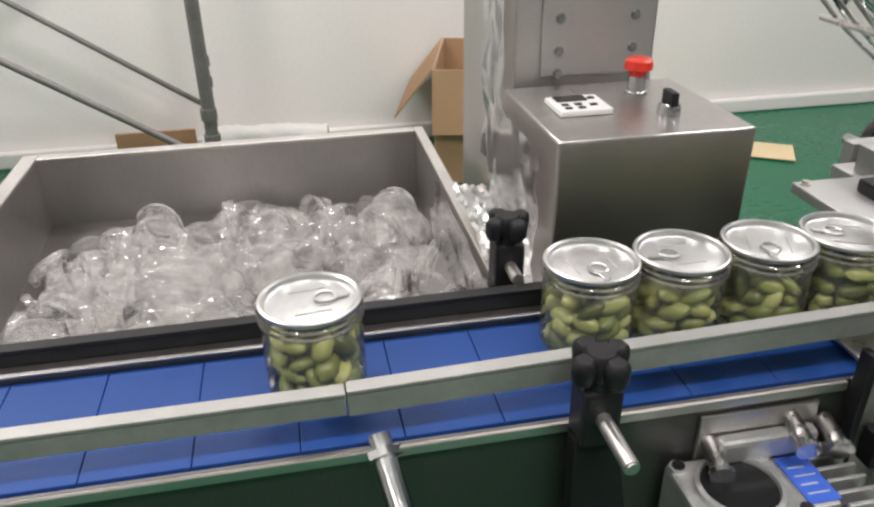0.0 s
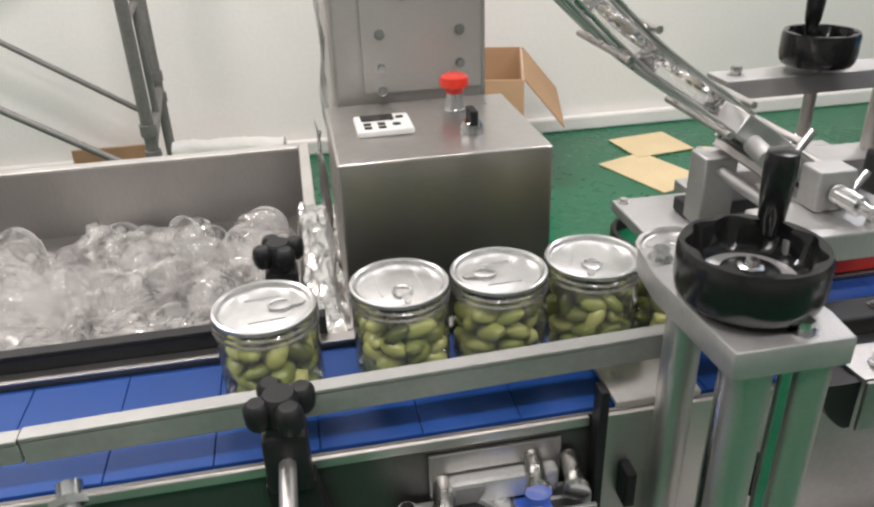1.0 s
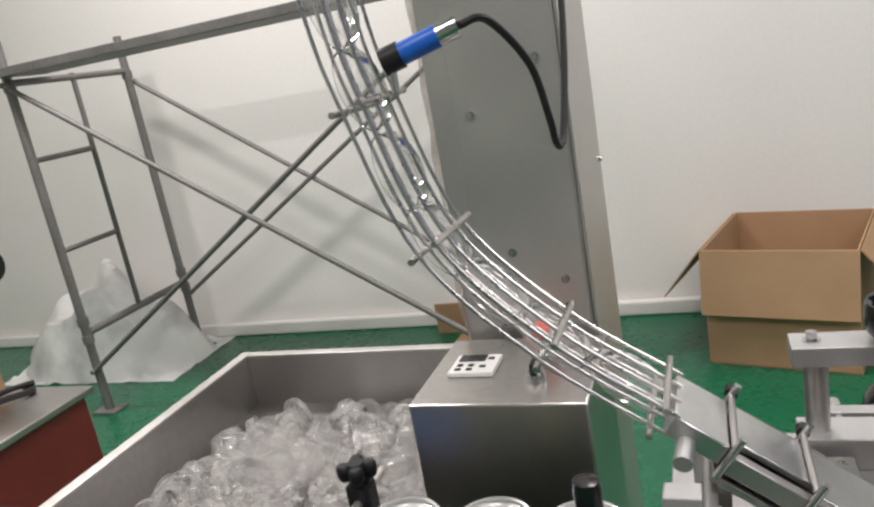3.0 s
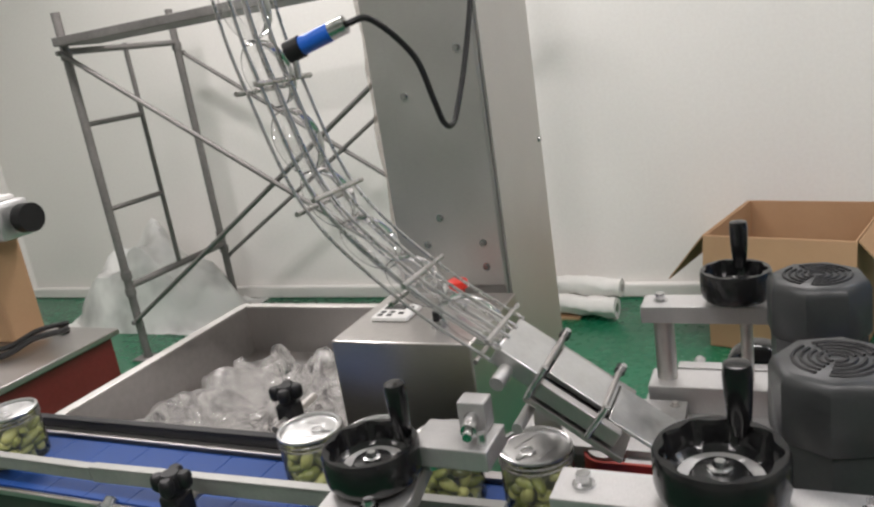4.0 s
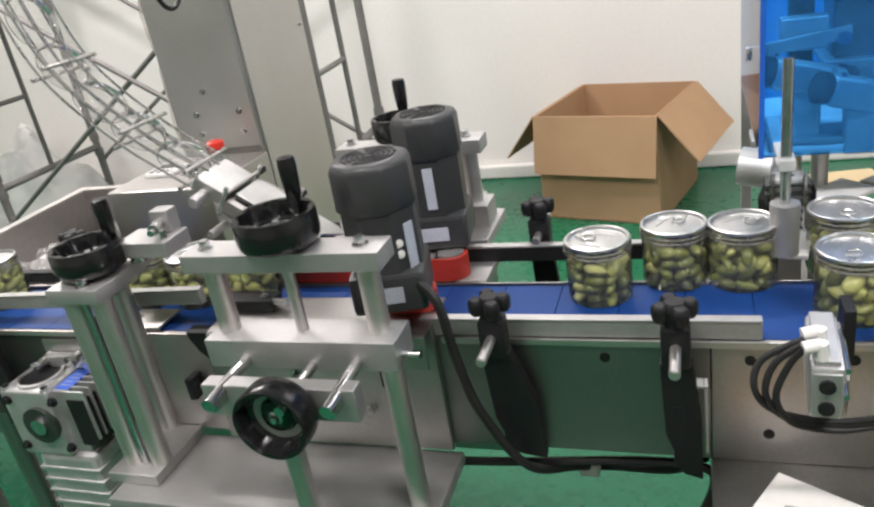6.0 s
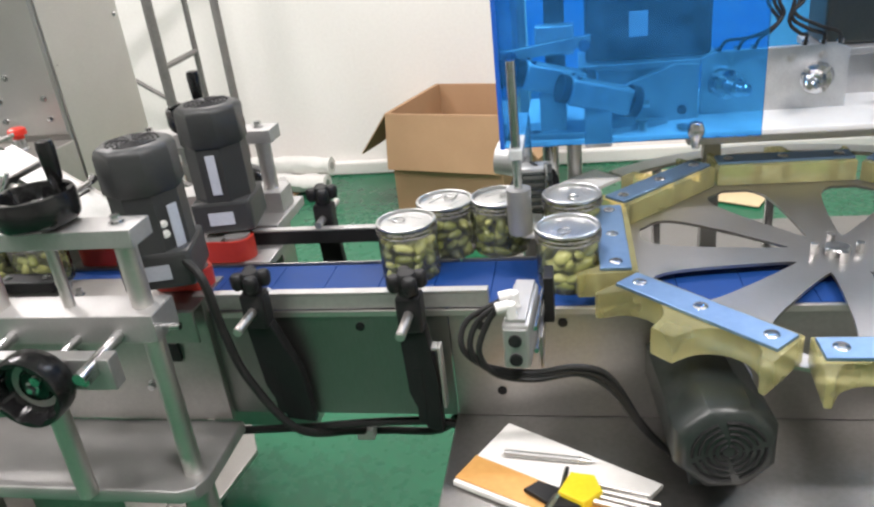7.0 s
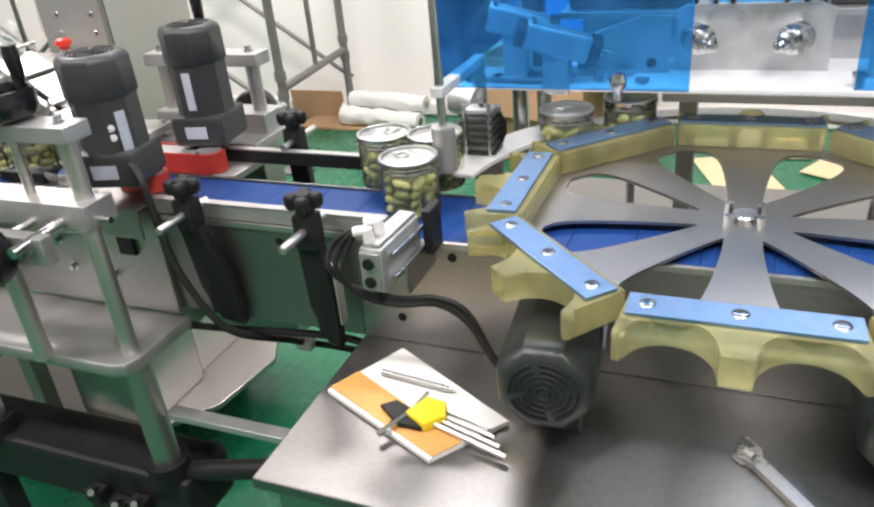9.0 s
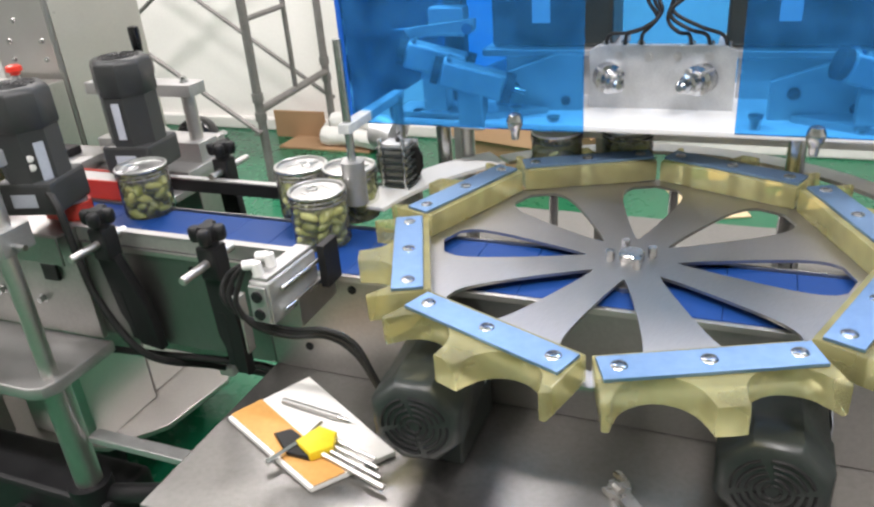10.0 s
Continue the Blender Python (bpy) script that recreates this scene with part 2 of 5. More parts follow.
def lathe(bm, profile, seg=32, m=None):
    m = m or Matrix()
    rings = []
    for r, z in profile:
        if r < 1e-6:
            rings.append([bm.verts.new(m @ Vector((0, 0, z)))])
        else:
            rings.append([bm.verts.new(m @ Vector((r * math.cos(2 * math.pi * k / seg), r * math.sin(2 * math.pi * k / seg), z))) for k in range(seg)])
    for a, b in zip(rings, rings[1:]):
        for k in range(seg):
            k2 = (k + 1) % seg
            if len(a) == 1 and len(b) > 1:
                bm.faces.new((a[0], b[k], b[k2]))
            elif len(b) == 1 and len(a) > 1:
                bm.faces.new((a[k], a[k2], b[0]))
            elif len(a) > 1:
                bm.faces.new((a[k], a[k2], b[k2], b[k]))
    return bm


def thing(name, p, label, category, group=""):
    ob = new(name)
    ob.empty_display_size = 0.02
    ob.location = p
    return tagged(ob, label, category, group)


def root_of(ob):
    while ob.parent:
        ob = ob.parent
    return ob


def mesh_of(name, bm, mat, origin=(0, 0, 0), smooth=40):
    """A mesh with flat faces kept flat (marked by index 1) and rounded edges smooth."""
    bmesh.ops.recalc_face_normals(bm, faces=bm.faces)
    me = bpy.data.meshes.new(name)
    bmesh.ops.translate(bm, verts=bm.verts, vec=-Vector(origin))
    lim = radians(smooth)
    for f in bm.faces:
        f.smooth = f.material_index != 1
        f.material_index = 0
    for e in bm.edges:
        e.smooth = len(e.link_faces) == 2 and e.calc_face_angle(0) < lim
    bm.to_mesh(me)
    bm.free()
    me.materials.append(mat)
    return me


def part(name, bm, mat, parent, label=""):
    """One mesh under a thing or a part; coordinates are the world's, less the thing's place."""
    ob = new(name, mesh_of(name, bm, mat, root_of(parent).location))
    ob.parent = parent
    return tagged(ob, label)


def solid(name, bm, mat, label, category, group="", kind="", origin=None):
    o = Vector(origin) if origin else Vector((0, 0, 0))
    ob = new(name, mesh_of(name, bm, mat, o))
    ob.location = o
    return tagged(ob, label, category, group, kind)


def bolt(bm, p, axis=(0, 0, 1), r=0.006, h=0.005):
    p, a = Vector(p), Vector(axis).normalized()
    rod(bm, p - a * 0.002, p + a * 0.0015, r * 1.5, 14)
    rod(bm, p + a * 0.001, p + a * h, r, 6)
    return bm


# ---- the room ----
X0, X1, Y0, Y1 = -4.2, 5.2, -5.0, 3.65
solid("floor", box(shape(), X0, X1, Y0, Y1, -0.1, 0), GREEN, "glossy green epoxy floor, slightly scuffed", "floor", kind="structure")
solid("wall_north", box(shape(), X0 - 0.1, X1 + 0.1, Y1, Y1 + 0.1, -0.1, CEILING), WALL, "plain white painted panel wall", "wall", kind="structure")
solid("wall_south", box(shape(), X0 - 0.1, X1 + 0.1, Y0 - 0.1, Y0, -0.1, CEILING), WALL, "plain white painted wall", "wall", kind="structure")
solid("wall_west", box(shape(), X0 - 0.1, X0, Y0, Y1, -0.1, CEILING), WALL, "plain white painted wall", "wall", kind="structure")
solid("wall_east", box(shape(), X1, X1 + 0.1, Y0, Y1, -0.1, CEILING), WALL, "plain white painted wall", "wall", kind="structure")
solid("ceiling", box(shape(), X0 - 0.1, X1 + 0.1, Y0 - 0.1, Y1 + 0.1, CEILING, CEILING + 0.1), WALL, "plain white ceiling", "ceiling", kind="structure")
solid("baseboard", box(shape(), X0, X1, Y1 - 0.05, Y1 - 0.002, 0, 0.075, 0.012), WALL, "white coved skirting along the wall foot", "baseboard", kind="structure")
for lx in (-1.6, 0.5, 2.6):
    for ly in (-0.55, 2.2):
        lamp = thing("ceiling_light", (lx, ly, CEILING), "white ceiling light with a strip diffuser", "light", "ceiling lights")
        b = box(shape(), lx - 0.64, lx + 0.64, ly - 0.15, ly + 0.15, CEILING - 0.06, CEILING, 0.004)
        part("housing", b, WHITE_PLASTIC, lamp)
        part("diffuser", box(shape(), lx - 0.6, lx + 0.6, ly - 0.11, ly + 0.11, CEILING - 0.075, CEILING - 0.061), DIFFUSER, lamp, "glowing white diffuser")

# ---- scaffold behind the line ----
POST_Y = (2.69, 3.07, 3.45)
scaffold = thing("scaffold", (-1.2, 3.07, 0), "grey tubular steel scaffold with crossed braces and a plank", "scaffold")
FRAME_X = ((-2.17, -2.17, -2.17), (-0.20, -0.235, -0.275))
for xs in FRAME_X:
    for k, (fx, fy) in enumerate(zip(xs, POST_Y)):
        z0, z1, r = (0.0, 1.78, 0.021) if k != 1 else (0.40, 1.62, 0.013)
        b = rod(shape(), (fx, fy, z0), (fx, fy, z1), r, 16)
        if k != 1:
            box(b, fx - 0.07, fx + 0.07, fy - 0.05, fy + 0.05, 0, 0.012, 0.002)
            for z in (0.36, 0.45, 1.56):
                rod(b, (fx, fy, z), (fx, fy, z + 0.04), r * 1.3, 16)
        part("post", b, SCAFF, scaffold)
    for z, j, r in ((0.41, 2, 0.019), (0.82, 1, 0.013), (1.25, 1, 0.013), (1.60, 2, 0.016)):
        part("rung", rod(shape(), (xs[0], POST_Y[0], z), (xs[j], POST_Y[j], z), r, 12), SCAFF, scaffold)
for j, fy, za, zb in ((0, 2.66, 1.595, 0.31), (2, 3.48, 1.545, 0.255), (0, 2.67, 0.22, 1.475), (2, 3.47, 0.328, 1.49)):
    xa, xb = FRAME_X[0][j], FRAME_X[1][j]
    b = rod(shape(), (xa, fy, za), (xb, fy, zb), 0.012, 12)
    for bx, bz in ((xa, za), (xb, zb)):
        rod(b, (bx, fy - 0.02, bz), (bx, fy + 0.02, bz), 0.012, 8)
    part("brace", b, SCAFF, scaffold)
b = box(shape(), -2.16, -0.23, 2.62, 2.90, 1.625, 1.665, 0.004)
part("plank", b, SCAFF, scaffold, "grey steel walking plank")

# ---- lid elevator: tower, motor box and hopper ----
TX0, TX1, TY0, TY1 = 0.352, 0.532, 1.02, 1.29
elevator = thing("lid_elevator", (0.44, 1.15, 0), "tall stainless lid elevator tower with bolted cover", "elevator")
b = box(shape(), TX0, TX1, TY0, TY1, 0.152, 2.7, 0.004)
part("body", b, STEEL, elevator)
part("cover_panel", box(shape(), 0.386, TX1 - 0.002, TY0 - 0.004, TY0 - 0.0005, 0.995, 2.6, 0.001), STEEL, elevator)
for x, z in ((0.408, 0.999), (0.408, 1.026), (0.503, 1.026), (0.408, 1.065), (0.503, 1.065), (0.436, 1.108), (0.408, 1.30), (0.503, 1.36), (0.408, 1.60), (0.503, 1.62)):
    part("bolt", bolt(shape(), (x, TY0 - 0.004, z), (0, -1, 0), 0.0042, 0.006), CHROME, elevator)
for y, z in ((1.035, 1.12), (1.27, 1.18), (1.035, 1.60)):
    part("bolt", bolt(shape(), (TX1, y, z), (1, 0, 0), 0.0035, 0.005), CHROME, elevator)
part("edge_strip", box(shape(), TX1 + 0.0005, TX1 + 0.005, TY0 + 0.006, TY0 + 0.018, 0.6, 2.7, 0.001), STEEL, elevator)
for k in range(2):
    for fx in (0.02, 0.50):
        part("foot", rod(shape(), (fx, 0.86 + 0.30 * k, 0), (fx, 0.86 + 0.30 * k, 0.138), 0.03, 18), BLACK, elevator)
part("base_plate", prism(shape(), [(-0.10, 0.62), (0.28, 0.745), (0.57, 0.80), (0.66, 0.915), (0.69, 1.12), (0.61, 1.27), (-0.10, 1.34)], 0.138, 0.152, None, 0.002), TABLE_STEEL, elevator, "steel base plate with cut corners")


def crumpled(bm, p0, du, dv, nu, nv, amp, seed):
    """A wrinkled sheet from p0 along du and dv."""
    p0, du, dv = Vector(p0), Vector(du), Vector(dv)
    n = du.cross(dv).normalized()
    g = [[bm.verts.new(p0 + du * (i / nu) + dv * (j / nv) + n * amp * (noise.noise(Vector((i * 0.6, j * 0.35, seed))) + 0.6 * noise.noise(Vector((i * 1.3, j * 1.1, seed + 9))))
                       + du * 0.12 * noise.noise(Vector((j * 0.4, seed, i * 0.1)))) for j in range(nv + 1)] for i in range(nu + 1)]
    for i in range(nu):
        for j in range(nv):
            bm.faces.new((g[i][j], g[i + 1][j], g[i + 1][j + 1], g[i][j + 1]))
    return bm


wrap = thing("protective_film", (0.33, 1.05, 0.6), "crumpled clear protective film peeling off the steel side", "plastic film")
part("upper_sheet", crumpled(shape(), (TX0 - 0.010, 1.03, 0.86), (0, 0.10, 0), (0, 0, 1.7), 8, 60, 0.007, 2.0), FILM, wrap)
part("lower_sheet", crumpled(shape(), (0.325, 0.83, 0.55), (0, 0.19, 0), (0, 0, 0.42), 12, 26, 0.007, 5.0), FILM, wrap)
part("hanging_flap", crumpled(shape(), (0.285, 0.75, 0.640), (0, 0.46, 0), (0.002, 0, 0.155), 22, 12, 0.005, 7.0), FILM, wrap)

part("draped_sheet", crumpled(shape(), (0.292, 0.76, 0.800), (0.052, 0, -0.01), (0, 0.33, 0.03), 10, 30, 0.010, 3.0), FILM, wrap)
BX0, BX1, BY0, BY1, BZ = 0.336, 0.551, 0.803, 1.0, 0.989
drive = thing("drive_box", (0.44, 0.9, 0), "brushed stainless drive box with keypad and red stop button", "control box")
part("body", box(shape(), BX0, BX1, BY0, BY1, 0.1525, BZ, 0.003), BRUSHED, drive)
pad = part("keypad", box(shape(), 0.364, 0.424, 0.876, 0.932, BZ, BZ + 0.007, 0.002), WHITE_PLASTIC, drive, "white keypad with a dark display")
part("display", box(shape(), 0.371, 0.406, 0.909, 0.927, BZ + 0.007, BZ + 0.0085), BAKELITE, pad)
for kx, ky in ((0.376, 0.897), (0.376, 0.885), (0.391, 0.897), (0.391, 0.885), (0.407, 0.893), (0.413, 0.917)):
    part("key", box(shape(), kx - 0.004, kx + 0.004, ky - 0.003, ky + 0.003, BZ + 0.007, BZ + 0.0085, 0.0006), BLACK, pad)
stop = part("stop_button", lathe(shape(), [(0, 0.042), (0.010, 0.042), (0.0155, 0.039), (0.0165, 0.034), (0.0165, 0.029), (0.010, 0.027), (0.010, 0.02), (0, 0.02)], 28, Matrix.Translation((0.481, 0.946, BZ))), RED_BUTTON, drive, "red mushroom stop button")
part("collar", lathe(shape(), [(0, 0.021), (0.0105, 0.021), (0.0105, 0.004), (0.013, 0.003), (0.013, 0), (0, 0)], 24, Matrix.Translation((0.481, 0.946, BZ))), CHROME, stop)
knob = part("selector_knob", box(shape(), 0.4775, 0.4865, 0.852, 0.876, BZ + 0.010, BZ + 0.026, 0.002, None), BLACK, drive, "black selector knob")
part("collar", lathe(shape(), [(0, 0.013), (0.010, 0.013), (0.0125, 0.009), (0.0125, 0.0), (0, 0)], 24, Matrix.Translation((0.482, 0.864, BZ))), CHROME, knob)

HX0, HX1, HY0, HY1, HZ = -0.355, 0.300, 0.735, 1.440, 0.787
hopper = thing("lid_hopper", (0, 1.1, 0), "open stainless hopper full of clear plastic lids", "hopper")
for nm, q in (("side_wall", (HX0, HX0 + 0.003, HY0, HY1)), ("side_wall", (HX1 - 0.003, HX1, HY0, HY1)), ("back_wall", (HX0 + 0.003, HX1 - 0.003, HY1 - 0.003, HY1)), ("front_wall", (HX0 + 0.003, HX1 - 0.003, HY0, HY0 + 0.003))):
    part(nm, box(shape(), *q, 0.50, HZ), STEEL_DULL, hopper)
for q in ((HX0 - 0.022, HX0 + 0.004, HY0 - 0.004, HY1 + 0.02), (HX1 - 0.004, HX1 + 0.014, HY0 - 0.004, HY1 + 0.02), (HX0 + 0.004, HX1 - 0.004, HY1 - 0.004, HY1 + 0.02), (HX0 + 0.004, HX1 - 0.004, HY0 - 0.012, HY0 + 0.004)):
    part("rim", box(shape(), *q, HZ, HZ + 0.006, 0.002), STEEL, hopper)
b = shape()
vs = [b.verts.new(p) for p in ((HX0, HY0, 0.62), (HX1, HY0, 0.60), (HX1, HY1, 0.66), (HX0, HY1, 0.67))]
b.faces.new(vs)
bmesh.ops.solidify(b, geom=list(b.faces), thickness=0.003)
part("bottom", b, STEEL_DULL, hopper)
for x in (HX0 + 0.03, HX1 - 0.03):
    for y in (HY0 + 0.03, HY1 - 0.03):
        part("leg", box(shape(), x - 0.02, x + 0.02, y - 0.02, y + 0.02, 0, 0.52, 0.003), STEEL_DULL, hopper)


# ---- jars ----
JR = 0.0405


def jar_body(bm):
    lathe(bm, [(0, 0.002), (0.034, 0.002), (0.0385, 0.0035), (JR - 0.0006, 0.008), (JR - 0.0006, 0.062), (JR - 0.0012, 0.066), (JR - 0.003, 0.070), (JR - 0.003, 0.074), (JR - 0.001, 0.076), (JR - 0.003, 0.078), (JR - 0.003, 0.082)], 36)
    return bm


def jar_lid(bm):
    lathe(bm, [(0, 0.0815), (0.031, 0.0815), (0.0335, 0.0808), (0.0352, 0.0815), (0.0362, 0.0852), (0.0380, 0.0862), (0.0400, 0.0855), (0.0406, 0.0838), (0.0400, 0.0820), (0.0390, 0.0815)], 40)
    return bm


def pull_tab(bm, a=0.0):
    m = Matrix.Rotation(a, 4, "Z")
    ring = [m @ Vector((0.012 + 0.0085 * math.cos(t), 0.0075 * math.sin(t), 0.0836)) for t in [2 * math.pi * i / 18 for i in range(19)]]
    tube(bm, ring, 0.0013, 6)
    prism(bm, [(0.018, -0.004), (0.029, -0.0028), (0.031, 0), (0.029, 0.0028), (0.018, 0.004)], 0.0820, 0.0840, m)
    for s in (-0.017, 0.017):
        box(bm, -0.014, 0.014, s - 0.0006, s + 0.0006, 0.0812, 0.0822, 0, m)
    return bm


def olives(bm, rng):
    z = 0.010
    while z < 0.060:
        for ring, cnt in ((0.0265, 8), (0.0125, 4), (0.0, 1)):
            a0 = rng.uniform(0, 6.28)
            for k in range(cnt):
                a = a0 + 2 * math.pi * (k + rng.uniform(-0.15, 0.15)) / cnt
                p = Vector((ring * math.cos(a), ring * math.sin(a), z + rng.uniform(-0.003, 0.004)))
                q = Euler((rng.uniform(-1.2, 1.2), rng.uniform(-1.2, 1.2), a + rng.uniform(-0.8, 0.8))).to_matrix().to_4x4()
                s = rng.uniform(0.85, 1.12)
                m = Matrix.Translation(p) @ q @ Matrix.Diagonal((0.0080 * s, 0.0142 * s, rng.uniform(0.0055, 0.0090) * s, 1))
                for v in bmesh.ops.create_icosphere(bm, subdivisions=2, radius=1, matrix=m)["verts"]:
                    v.co += 0.0012 * noise.noise_vector(v.co * 160)
        z += 0.0138
    for v in bm.verts:
        r = math.hypot(v.co.x, v.co.y)
        if r > JR - 0.0025:
            v.co.x *= (JR - 0.0025) / r
            v.co.y *= (JR - 0.0025) / r
        v.co.z = max(v.co.z, 0.0035)
    return bm


def filled_jar(seed, tab):
    ob = thing("olive_jar", (0, 0, 0), "clear plastic jar of green olives with a silver pull-tab lid", "jar", "olive jars on the line")
    rng = random.Random(seed)
    part("body", jar_body(shape()), CLEAR, ob).visible_shadow = False
    lid = part("lid", jar_lid(shape()), TIN, ob, "silver seamed lid")
    part("pull_tab", pull_tab(shape(), tab), TIN, lid)
    for z in (0.0715, 0.0775):
        b = tube(shape(), [Vector((0.0402 * math.cos(a), 0.0402 * math.sin(a), z)) for a in [2 * math.pi * i / 36 for i in range(37)]], 0.0013, 6)
        part("neck_ring", b, LOOSE, ob, "clear moulded neck ring").visible_shadow = False
    tagged(part("olives", olives(shape(), rng), OLIVE, ob, "packed green olives"), kind="stuff")
    return ob


BELT_Z = 0.862
protos = [filled_jar(11 + i, 1.1 + 0.9 * i) for i in range(3)]


def jar_at(i, x, y, turn=0.0):
    if i < 3:
        ob = protos[i]
        ob.matrix_basis = pose(x, y, BELT_Z, 0, 0, turn)
        return ob
    return copy_thing(protos[i % 3], pose(x, y, BELT_Z, 0, 0, turn))


# rows of seconds, x, y for each jar that rides on the belt
RIDES = [
    [(0, 0.640, 0.652), (0.5, 0.678, 0.652), (1, 0.705, 0.652), (1.5, 0.775, 0.652), (2, 1.00, 0.655), (2.6, 1.10, 0.665), (3.8, 1.20, 0.690), (5, 1.222, 0.690), (5.2, 1.246, 0.684), (6.3, 1.288, 0.714), (6.6, 1.298, 0.724), (10, 1.295, 0.724)],
    [(0, 0.555, 0.652), (0.5, 0.595, 0.652), (1, 0.618, 0.652), (1.5, 0.645, 0.652), (2, 0.69, 0.652), (2.9, 0.72, 0.652), (4, 0.865, 0.655), (5, 1.017, 0.672), (5.2, 1.047, 0.668), (6.3, 1.225, 0.660), (7.1, 1.270, 0.652), (7.5, 1.353, 0.636), (7.8, 1.372, 0.638), (10, 1.372, 0.638)],
    [(0, 0.478, 0.652), (0.5, 0.517, 0.652), (1, 0.537, 0.656), (1.5, 0.566, 0.656), (2, 0.61, 0.656), (4, 0.677, 0.652), (6, 0.69, 0.652), (8.3, 0.72, 0.655), (9.2, 0.83, 0.665), (9.6, 0.915, 0.670), (10, 1.032, 0.674)],
    [(0, 0.395, 0.650), (0.5, 0.436, 0.648), (1, 0.454, 0.652), (1.5, 0.485, 0.652), (2, 0.526, 0.655), (4, 0.57, 0.652), (6, 0.60, 0.652), (8.3, 0.63, 0.652), (10, 0.70, 0.652)],
    [(0, 0.315, 0.651), (0.5, 0.353, 0.651), (1, 0.371, 0.652), (1.5, 0.403, 0.652), (2, 0.443, 0.655), (4, 0.48, 0.652), (6, 0.515, 0.652), (8.3, 0.545, 0.652), (10, 0.615, 0.652)],
    [(0, 0.082, 0.640), (0.5, 0.172, 0.636), (1, 0.264, 0.640), (1.5, 0.320, 0.645), (2, 0.360, 0.648), (4, 0.390, 0.648), (4.5, 0.405, 0.645), (6, 0.430, 0.650), (8.3, 0.46, 0.650), (10, 0.53, 0.650)],
    [(0, -0.85, 0.625), (4, -0.134, 0.625), (4.5, -0.048, 0.628), (5.5, 0.13, 0.635), (6.5, 0.29, 0.645), (7, 0.345, 0.648), (8.3, 0.375, 0.648), (10, 0.445, 0.650)],
    [(0, 1.300, 0.662), (5, 1.312, 0.662), (5.2, 1.330, 0.664), (6.3, 1.366, 0.716), (6.6, 1.374, 0.729), (10, 1.373, 0.732)],
]
for p in protos:
    for o in p.children:
        o.data.transform(Matrix.Diagonal((1, 1, 0.95, 1)))
        for c in o.children:
            c.data.transform(Matrix.Diagonal((1, 1, 0.95, 1)))
belt_jars = [jar_at(i, r[0][1], r[0][2], 40 * i) for i, r in enumerate(RIDES)]

# the two jars that the starwheel carries
HUB = (1.795, 0.658)
WHEEL_R = 0.329
SEATS = (187.0, 167.5)
TURNS = [(0, 0), (2.1, 0), (2.35, 10), (2.65, 35), (2.9, 45), (4.6, 45), (4.85, 55), (5.15, 80), (5.4, 90), (7.1, 90), (7.3, 99), (7.5, 112.5), (7.7, 126), (7.9, 135), (9.6, 135), (9.8, 144), (10, 157.5)]


def seat_pose(a):
    return pose(HUB[0] + WHEEL_R * math.cos(radians(a)), HUB[1] + WHEEL_R * math.sin(radians(a)), BELT_Z, 0, 0, a)


wheel_jars = [copy_thing(protos[i], seat_pose(a + 90)) for i, a in enumerate(SEATS)]

# loose clear lids heaped in the hopper


def clear_lid(bm, h, r=0.037):
    """A shallow clear lid: flat top with a raised ring, a ribbed skirt and a rolled rim."""
    lathe(bm, [(0, 0.0), (r * 0.55, 0.0), (r * 0.60, -0.0018), (r * 0.78, -0.0018), (r * 0.84, 0.001), (r * 0.96, 0.001), (r, -0.002), (r, -h + 0.003), (r + 0.0016, -h + 0.0015), (r + 0.0012, -h), (r - 0.0006, -h)], 30)
    return bm


lid_meshes = [mesh_of("clear_lid", clear_lid(shape(), h, r), LOOSE, (0, 0, -h / 2), 28) for h, r in ((0.012, 0.037), (0.018, 0.036), (0.030, 0.035))]
rng = random.Random(5)
for k in range(285):
    x, y = rng.uniform(HX0 + 0.045, HX1 - 0.045), rng.uniform(HY0 + 0.045, HY1 - 0.06)
    top = 0.722 + 0.024 * noise.noise(Vector((x * 4, y * 4, 1))) - 0.035 * max(0, (-0.20 - x) / 0.12) - 0.05 * max(0, (y - 1.27) / 0.1)
    z = top - rng.choice((0, 0, 0.012, 0.03, 0.045))
    ob = new("clear_lid", lid_meshes[rng.choice((0, 0, 0, 1, 1))])
    ob.matrix_basis = pose(x, y, z, rng.uniform(10, 100), rng.uniform(-40, 40), rng.uniform(0, 360))
    ob.visible_shadow = False
    tagged(ob, "clear plastic lid lying loose in the hopper", "lid", "clear lids in the hopper")

